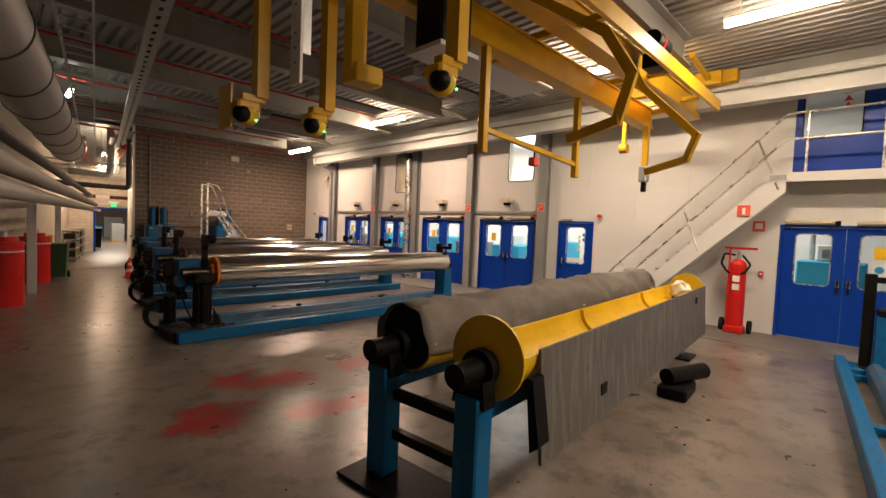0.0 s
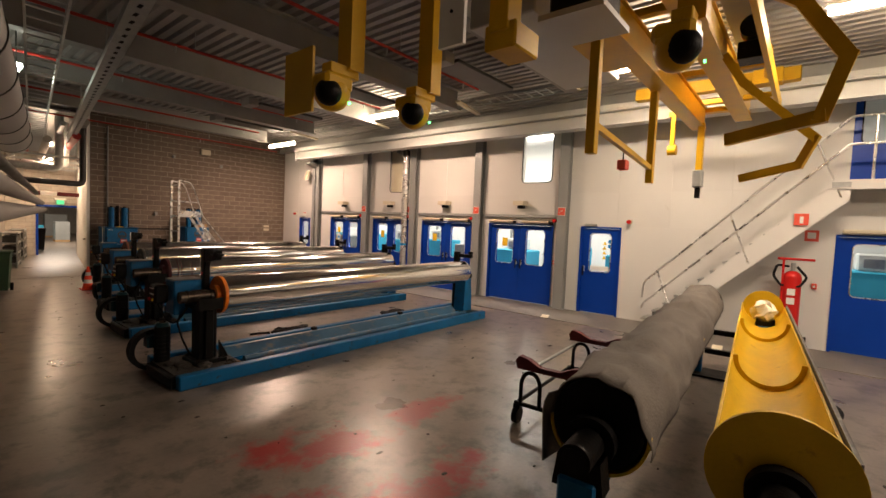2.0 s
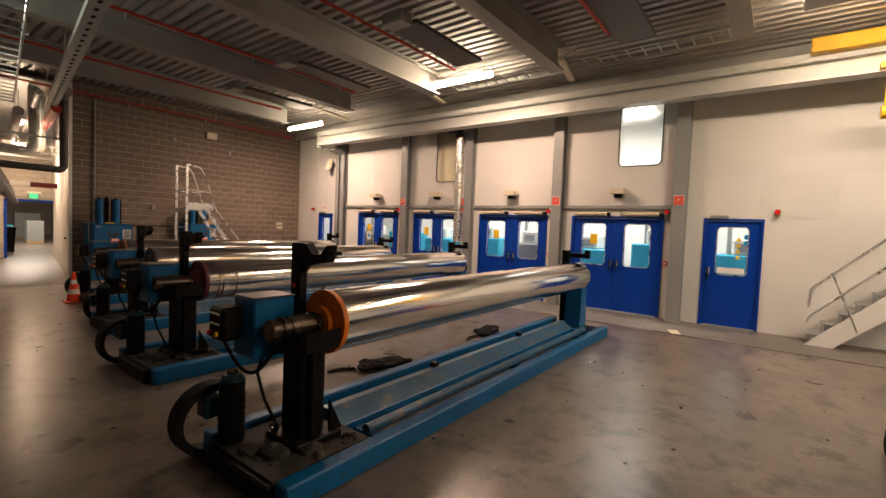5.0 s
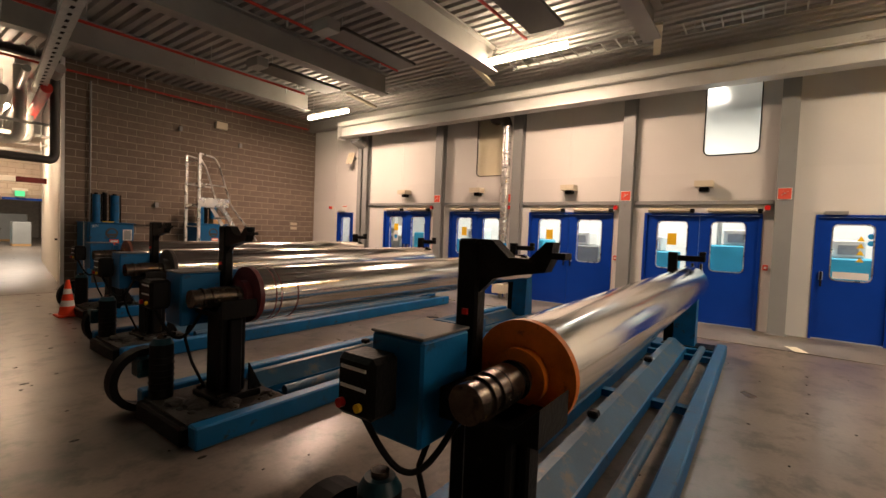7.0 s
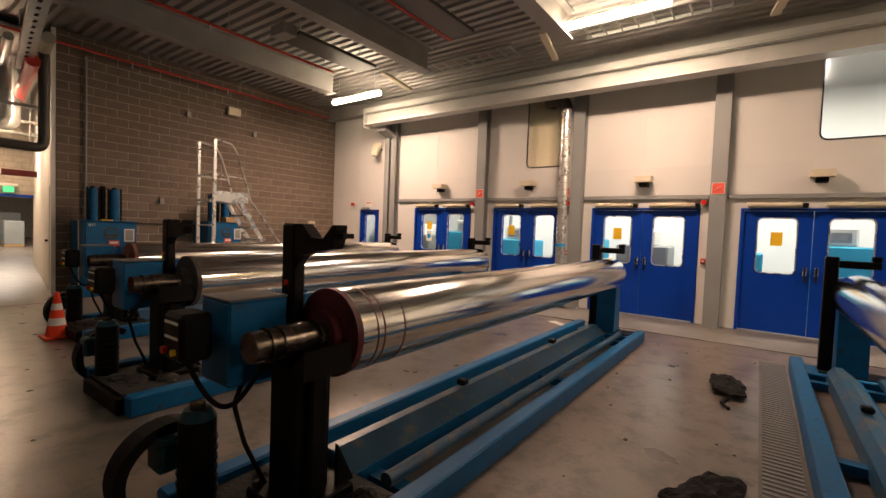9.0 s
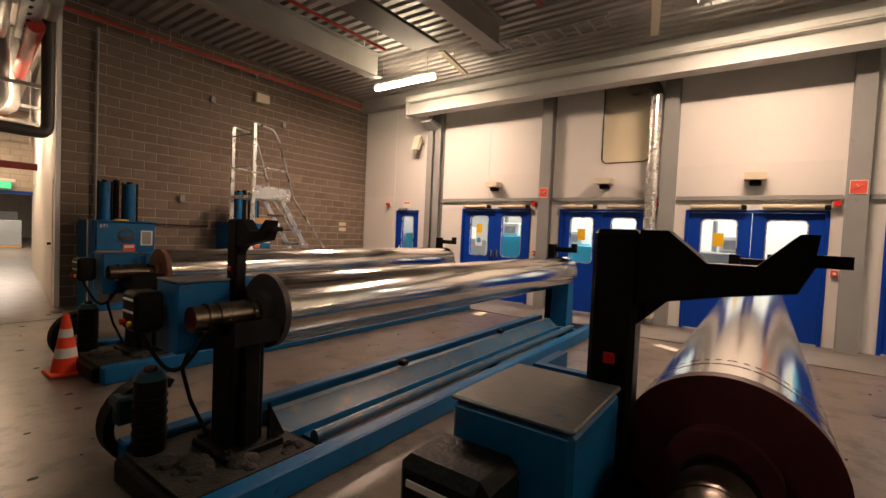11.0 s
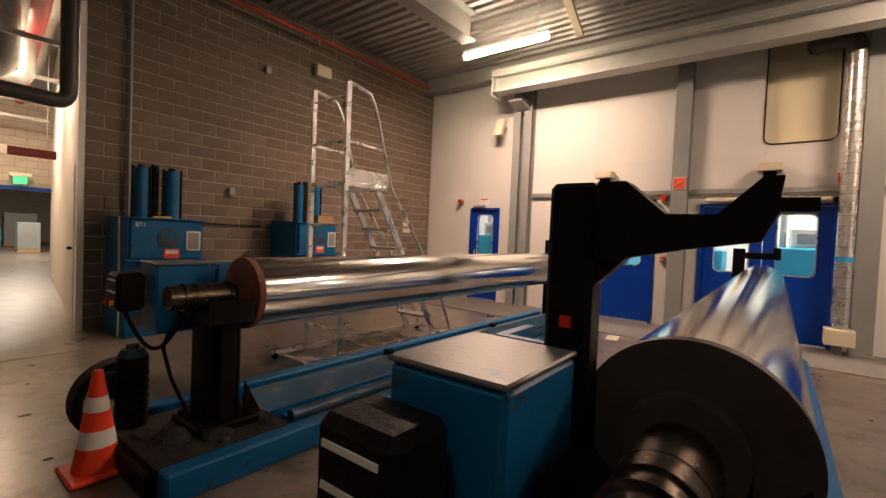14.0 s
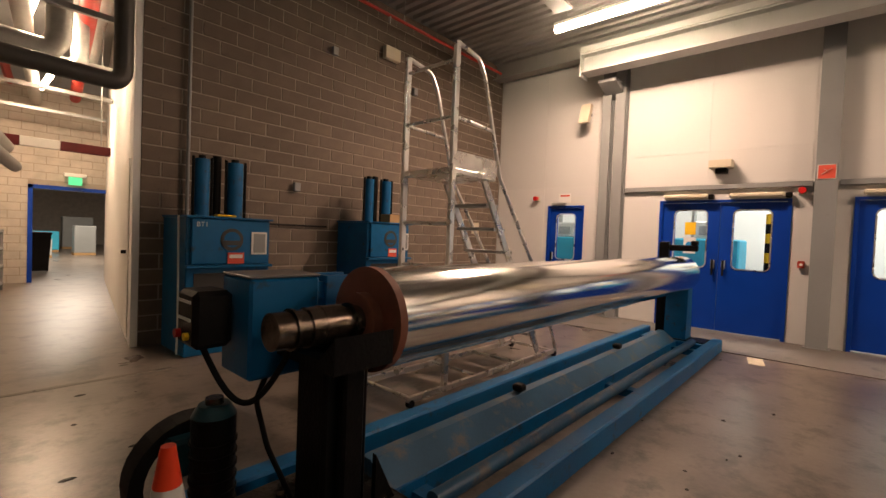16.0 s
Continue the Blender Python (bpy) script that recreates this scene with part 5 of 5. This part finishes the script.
part("cylinder", bm, M_RED, t, smooth=True)
part("valve", rod(B(), (0, 0, 1.22), (0, 0, 1.36), 0.03, 14), M_GALV, t)
part("frame", path_tube(B(), [(-0.05, 0.12, 0.1), (-0.05, 0.12, 1.42), (-0.05, -0.2, 1.42)], 0.016, 10), M_RED, t, smooth=True)
part("push_bar", rod(B(), (-0.05, -0.26, 1.42), (-0.05, 0.2, 1.42), 0.02, 12), M_RED, t, "", True)
part("hose", path_tube(B(), [(0, 0.05, 1.3), (-0.05, 0.2, 1.32), (-0.06, 0.24, 1.15), (-0.05, 0.14, 1.0), (-0.1, -0.1, 1.0), (-0.06, -0.18, 1.15), (0, -0.05, 1.3)], 0.018, 10), M_RUBBER, t, "black hose", True)
part("foot", box(B(), -0.14, 0.08, -0.14, 0.14, 0.0, 0.12, 0.02), M_RED, t)
for s in (-0.2, 0.2):
    part("wheel", rod(B(), (0.03, s - 0.025, 0.11), (0.03, s + 0.025, 0.11), 0.11, 22), M_RUBBER, t, smooth=True)
for z in (0.72, 0.86):
    part("label_plate", box(B(), -0.124, -0.118, -0.05, 0.05, z, z + 0.1), M_WHITE, t, "pale instruction label")

# ---- by the block wall: press cabinets, ladder, bins ----
for x0, x1, yf, top_z in ((2.48, 3.36, 16.2, 1.46), (4.78, 5.58, 16.2, 1.52)):
    t = thing("press_cabinet", (x0, yf, 0), "scuffed blue press cabinet with upright cylinders", "cabinet", "press cabinets")
    w = x1 - x0
    part("body", box(B(), 0, w, 0.04, 0.75, 0.0, top_z - 0.02, 0.01), M_BLUE, t)
    part("upper_door", box(B(), 0.04, w - 0.04, 0.0, 0.04, top_z - 0.5, top_z - 0.03, 0.006), M_BLUE, t)
    part("lip", box(B(), -0.01, w + 0.01, -0.03, 0.06, top_z - 0.54, top_z - 0.51, 0.004), M_BLUE, t)
    part("top_plate", box(B(), -0.015, w + 0.015, -0.02, 0.76, top_z - 0.02, top_z, 0.004), M_BLUE, t)
    # flat dark plate on the solid front, painting the shade of an open recess
    part("recess_shade", box(B(), 0.08, w - 0.08, 0.034, 0.042, 0.12, top_z - 0.6), M_DARKPIPE, t)
    part("shelf", box(B(), 0.06, w - 0.06, -0.01, 0.1, 0.32, 0.35), M_BLUE, t)
    part("shelf", box(B(), 0.06, w - 0.06, -0.01, 0.1, 0.62, 0.65), M_BLUE, t)
    em = part("emblem", rod(B(), (w * 0.5, -0.006, top_z - 0.24), (w * 0.5, 0.0, top_z - 0.24), 0.12, 28), M_DARKPIPE, t, "dark round emblem")
    part("emblem_inner", rod(B(), (w * 0.5, -0.009, top_z - 0.24), (w * 0.5, -0.006, top_z - 0.24), 0.085, 28), M_BLUE, em)
    part("emblem_bar", box(B(), w * 0.5 - 0.1, w * 0.5 + 0.1, -0.012, -0.009, top_z - 0.3, top_z - 0.25), M_DARKPIPE, em)
    part("gauge_panel", box(B(), w * 0.74, w * 0.94, -0.008, 0.0, top_z - 0.4, top_z - 0.15), M_WHITE, t, "pale framed gauge panel")
    part("gauge_face", box(B(), w * 0.765, w * 0.915, -0.012, -0.008, top_z - 0.38, top_z - 0.17), M_STEELGREY, t)
    part("warning_plate", box(B(), w * 0.45, w * 0.65, -0.008, 0.0, top_z - 0.5, top_z - 0.38), M_SIGNRED, t, "red and white warning plate")
    part("warning_plate_rim", box(B(), w * 0.47, w * 0.63, -0.011, -0.008, top_z - 0.44, top_z - 0.40), M_WHITE, t)
    for f, r, m in ((0.26, 0.075, M_BLUE), (0.66, 0.085, M_BLUE)):
        part("cylinder", rod(B(), (w * f, 0.3, top_z), (w * f, 0.3, top_z + 0.62), r, 20), m, t, "blue upright cylinder", True)
        part("cylinder_cap", rod(B(), (w * f, 0.3, top_z + 0.62), (w * f, 0.3, top_z + 0.66), r * 0.5, 14), M_BLACK, t)
        for s in (-1.25, 1.25):
            part("tie_rod", rod(B(), (w * f + s * r, 0.28, top_z), (w * f + s * r, 0.28, top_z + 0.64), 0.016, 8), M_BLACK, t)
    part("ram", rod(B(), (w * 0.46, 0.36, top_z), (w * 0.46, 0.36, top_z + 0.68), 0.045, 16), M_BLACK, t, "black ram", True)
    if x0 < 3:
        part("yellow_rag", box(B(), w * 0.32, w * 0.55, 0.0, 0.1, top_z, top_z + 0.025, 0.01), M_SIGNYEL, t)
        words("number", "BT1", 0.07, pose(0.14, -0.002, top_z - 0.09, 90, 0, 0), M_WHITE, t)
        part("side_cable", path_tube(B(), [(-0.02, 0.2, top_z), (-0.03, 0.15, 0.9), (-0.02, 0.16, 0.3), (-0.03, 0.15, 0.02)], 0.01, 6), M_WHITE, t)
t = thing("cardboard_box", (5.4, 16.35, 1.5), "brown cardboard box on the press cabinet", "box")
part("carton", box(B(), -0.2, 0.12, -0.1, 0.12, 0, 0.14, 0.004), M_CARD, t)
bin_thing((6.15, 16.4, 0), M_GREENBIN, 0.6, 0.5, 0.8, "dark green bin with a red label by the wall", 0)

lad = thing("platform_ladder", (3.68, 13.75, 0), "tall aluminium platform ladder with guard rails", "ladder")
lad.scale = (0.94, 0.94, 0.94)
W = 0.62
for y in (0, W):
    part("stile", box(B(), -0.03, 0.03, y - 0.02, y + 0.02, 0.06, 3.15, 0.004), M_ALU, lad)
    part("base_rail", bar(B(), (-0.45, y, 0.07), (2.1, y, 0.07), 0.035, 0.05), M_ALU, lad)
    part("guard", path_tube(B(), [(0, y, 3.15), (0.32, y, 3.1), (0.42, y, 2.95), (0.72, y, 2.05), (1.65, y, 0.9), (2.08, y, 0.1)], 0.02, 10), M_ALU, lad, smooth=True)
    part("guard_mid", rod(B(), (0, y, 2.5), (0.55, y, 2.48), 0.016, 10), M_ALU, lad, "", True)
    part("stair_stile", bar(B(), (0.55, y + (0.06 if y == 0 else -0.06), 2.0), (1.75, y + (0.06 if y == 0 else -0.06), 0.1), 0.025, 0.08), M_ALU, lad)
for z in (0.35, 0.75, 1.15, 1.55, 2.5, 3.0):
    part("rung", rod(B(), (0, 0, z), (0, W, z), 0.016, 10), M_ALU, lad, "", True)
part("platform", box(B(), -0.02, 0.66, 0.0, W, 2.0, 2.05, 0.004), M_ALU, lad)
part("kick_board", box(B(), 0.0, 0.66, -0.012, 0.0, 2.05, 2.2), M_ALU, lad)
for k in range(7):
    f = (k + 1) / 8
    part("tread", box(B(), 0.55 + 1.2 * f - 0.1, 0.55 + 1.2 * f + 0.1, 0.06, W - 0.06, 2.0 - 1.9 * f - 0.015, 2.0 - 1.9 * f + 0.015), M_GALV, lad)
for x in (-0.42, 0.5, 1.2, 2.0):
    part("base_tie", rod(B(), (x, 0, 0.08), (x, W, 0.08), 0.016, 10), M_ALU, lad, "", True)
for x in (-0.42, 2.05):
    for y in (0, W):
        part("castor", rod(B(), (x, y - 0.02, 0.035), (x, y + 0.02, 0.035), 0.035, 14), M_RUBBER, lad, "", True)

t = thing("wall_speaker", (5.72, 17.0, 4.3), "cream box loudspeaker high on the block wall", "speaker")
part("box", box(B(), -0.16, 0.16, -0.1, -0.005, -0.1, 0.1, 0.01), M_CREAM, t)
for x, z in ((4.65, 4.0), (6.3, 3.85), (4.1, 1.95)):
    t = thing("wall_socket", (x, 17.0, z), "small grey junction box on the block wall", "socket", "junction boxes")
    part("box", box(B(), -0.045, 0.045, -0.06, -0.005, -0.06, 0.06, 0.006), M_STEELGREY, t)
for z in (1.48, 1.62):
    t = thing("wall_plate", (8.2, 17.0, z), "small pale sign plate on the block wall", "sign", "wall plates")
    part("plate", box(B(), -0.12, 0.12, -0.012, -0.004, -0.05, 0.04), M_CREAM, t)
# the upright strip stands in for the shadow edge of a brick return
pipe_run("shade_edge_or_cable", [(2.72, 16.97, 0.3), (2.72, 16.97, H - 0.4)], 0.02, M_STEELGREY, "thin grey strip up the block wall, standing for a shadow edge")
pipe_run("shade_edge_or_cable", [(3.4, 16.97, 1.42), (4.6, 16.97, 1.42)], 0.012, M_RUBBER, "thin dark cable along the block wall")

# ---- cone and loose things on the floor ----
t = thing("traffic_cone", (1.40, 13.04, 0), "orange traffic cone with two pale bands on the floor", "cone")
part("base", box(B(), -0.15, 0.15, -0.15, 0.15, 0, 0.03, 0.01), M_CONE, t)
for z0, z1, r0, r1, m in ((0.03, 0.16, 0.115, 0.092, M_CONE), (0.16, 0.25, 0.092, 0.077, M_REFL), (0.25, 0.35, 0.077, 0.06, M_CONE), (0.35, 0.43, 0.06, 0.047, M_REFL), (0.43, 0.57, 0.047, 0.024, M_CONE)):
    part("cone_band" if m is M_REFL else "cone_body", rod(B(), (0, 0, z0), (0, 0, z1), r0, 28, r1), m, t, "", True)
for (x, y), a in (((5.2, 6.18), 10), ((2.75, 6.12), -20)):
    t = thing("black_strap", (x, y, 0), "crumpled black lifting strap on the floor", "strap", "lifting straps", a)
    bm = B()
    rng = random.Random(int(x * 10))
    bmesh.ops.create_icosphere(bm, subdivisions=4, radius=1, matrix=Matrix.Translation((0, 0, 0.04)) @ Matrix.Diagonal((0.36, 0.15, 0.04, 1)))
    for v in bm.verts:
        v.co += Vector((0.05 * noise.noise(v.co * 9), 0.05 * noise.noise(v.co * 9 + Vector((4, 0, 0))), 0.05 * abs(noise.noise(v.co * 12 + Vector((0, 3, 0))))))
        v.co.z = max(0.002, v.co.z)
    part("webbing", bm, M_RUBBER, t)
    part("tail", path_tube(B(), [(-0.35, 0.03, 0.02), (-0.5, 0.1, 0.015), (-0.66, 0.06, 0.015)], 0.018, 6), M_RUBBER, t)
for x, y, a, m in ((7.7, 3.85, 20, M_PAPER), (7.1, 8.75, 60, M_WHITE), (7.3, 12.0, 10, M_PAPER), (7.65, 0.5, 5, M_PAPER)):
    t = thing("loose_paper", (x, y, 0.013 if x > 7.55 else 0), "loose sheet of paper lying on the floor", "paper", "loose papers", a)
    bm = B()
    bmesh.ops.create_grid(bm, x_segments=8, y_segments=6, size=0.5, matrix=Matrix.Diagonal((0.36, 0.16, 1, 1)))
    for v in bm.verts:
        v.co.z = 0.006 + 0.006 * noise.noise(v.co * 14)
    s = part("sheet", bm, m, t)
    s.modifiers.new("thickness", "SOLIDIFY").thickness = 0.001
rng = random.Random(11)
bm = B()
for k in range(260):
    x, y = rng.uniform(-0.3, 7.2), rng.uniform(-1.5, 16)
    r = rng.uniform(0.006, 0.02)
    bmesh.ops.create_cone(bm, cap_ends=True, segments=7, radius1=r, radius2=r * 0.7, depth=0.004, matrix=Matrix.Translation((x, y, 0.002)) @ Matrix.Diagonal((rng.uniform(0.6, 2.2), 1, 1, 1)))
tagged(part("floor_litter", bm, M_GREASE), "scattered dark crumbs of dirt on the floor", "dirt", "", "stuff")
# floor joints
for name, b in (("floor_joint", (-3, 2.3, 15.95, 16.0)),):
    structure(name, box(B(), b[0], b[1], b[2], b[3], 0, 0.003), M_STRIP, "dark joint in the concrete floor")
# grating beside the first stand
t = thing("floor_grating", (2.4, 5.61, 0), "dark floor grating strip between the stands", "grating", "", 0.8)
part("frame", box(B(), 0, 4.4, 0, 0.26, 0, 0.006), M_STRIP, t)
for k in range(70):
    part("slat", box(B(), 0.02 + k * 0.0625, 0.045 + k * 0.0625, 0.02, 0.24, 0.006, 0.014), M_STEELGREY, t)

# ---- blocks of the north wall and corridor end ----
wall_n = bpy.data.objects["wall_north"]
BW, BH, J = 0.383, 0.155, 0.017


def block_mesh(name, w, h, d, material):
    bm = box(B(), 0.0, w, -d, 0, 0, h)
    bmesh.ops.bevel(bm, geom=[e for e in bm.edges if all(v.co.y < -d * 0.5 for v in e.verts)], offset=0.003, segments=1, affect="EDGES")
    me = bpy.data.meshes.new(name)
    bm.to_mesh(me)
    bm.free()
    me.materials.append(material)
    return me


rng = random.Random(7)
cache = {}
rest = B()
count = 0
row, z = 0, 0.0
while z < H - 0.05:
    x = 2.27 - (BW + J) / 2 * (row % 2)
    while x < 9.0:
        a, b = max(x, 2.272), min(x + BW, 8.995)
        h = min(BH, H - z)
        if b - a > 0.04:
            dy = rng.uniform(-0.003, 0.001)
            if count < 290:
                key = (round(b - a, 3), round(h, 3))
                if key not in cache:
                    cache[key] = block_mesh("block", *key, 0.007, M_BLOCK)
                ob = new("block", cache[key])
                ob.parent = wall_n
                ob.matrix_basis = pose(a, 17.02 + dy, z)
                count += 1
            else:
                box(rest, a, b, 17.013 + dy, 17.02, z, z + h)
        x += BW + J
    z += BH + J
    row += 1
ob = tagged(part("upper_blocks", rest, M_BLOCK, wall_n), kind="stuff")
row, z = 0, 0.0
rest = B()
while z < 4.25:
    x = 0.9 - (BW + J) / 2 * (row % 2)
    while x < 3.6:
        for lo, hi in ((0.9, 2.0), (3.52, 3.6)) if z < 2.1 else ((0.9, 3.6),):
            a, b = max(x, lo), min(x + BW, hi)
            if b - a > 0.05:
                box(rest, a, b, 24.288, 24.3, z, z + BH)
        x += BW + J
    z += BH + J
    row += 1
tagged(part("blocks", rest, M_BLOCKL, wall_end), kind="stuff")
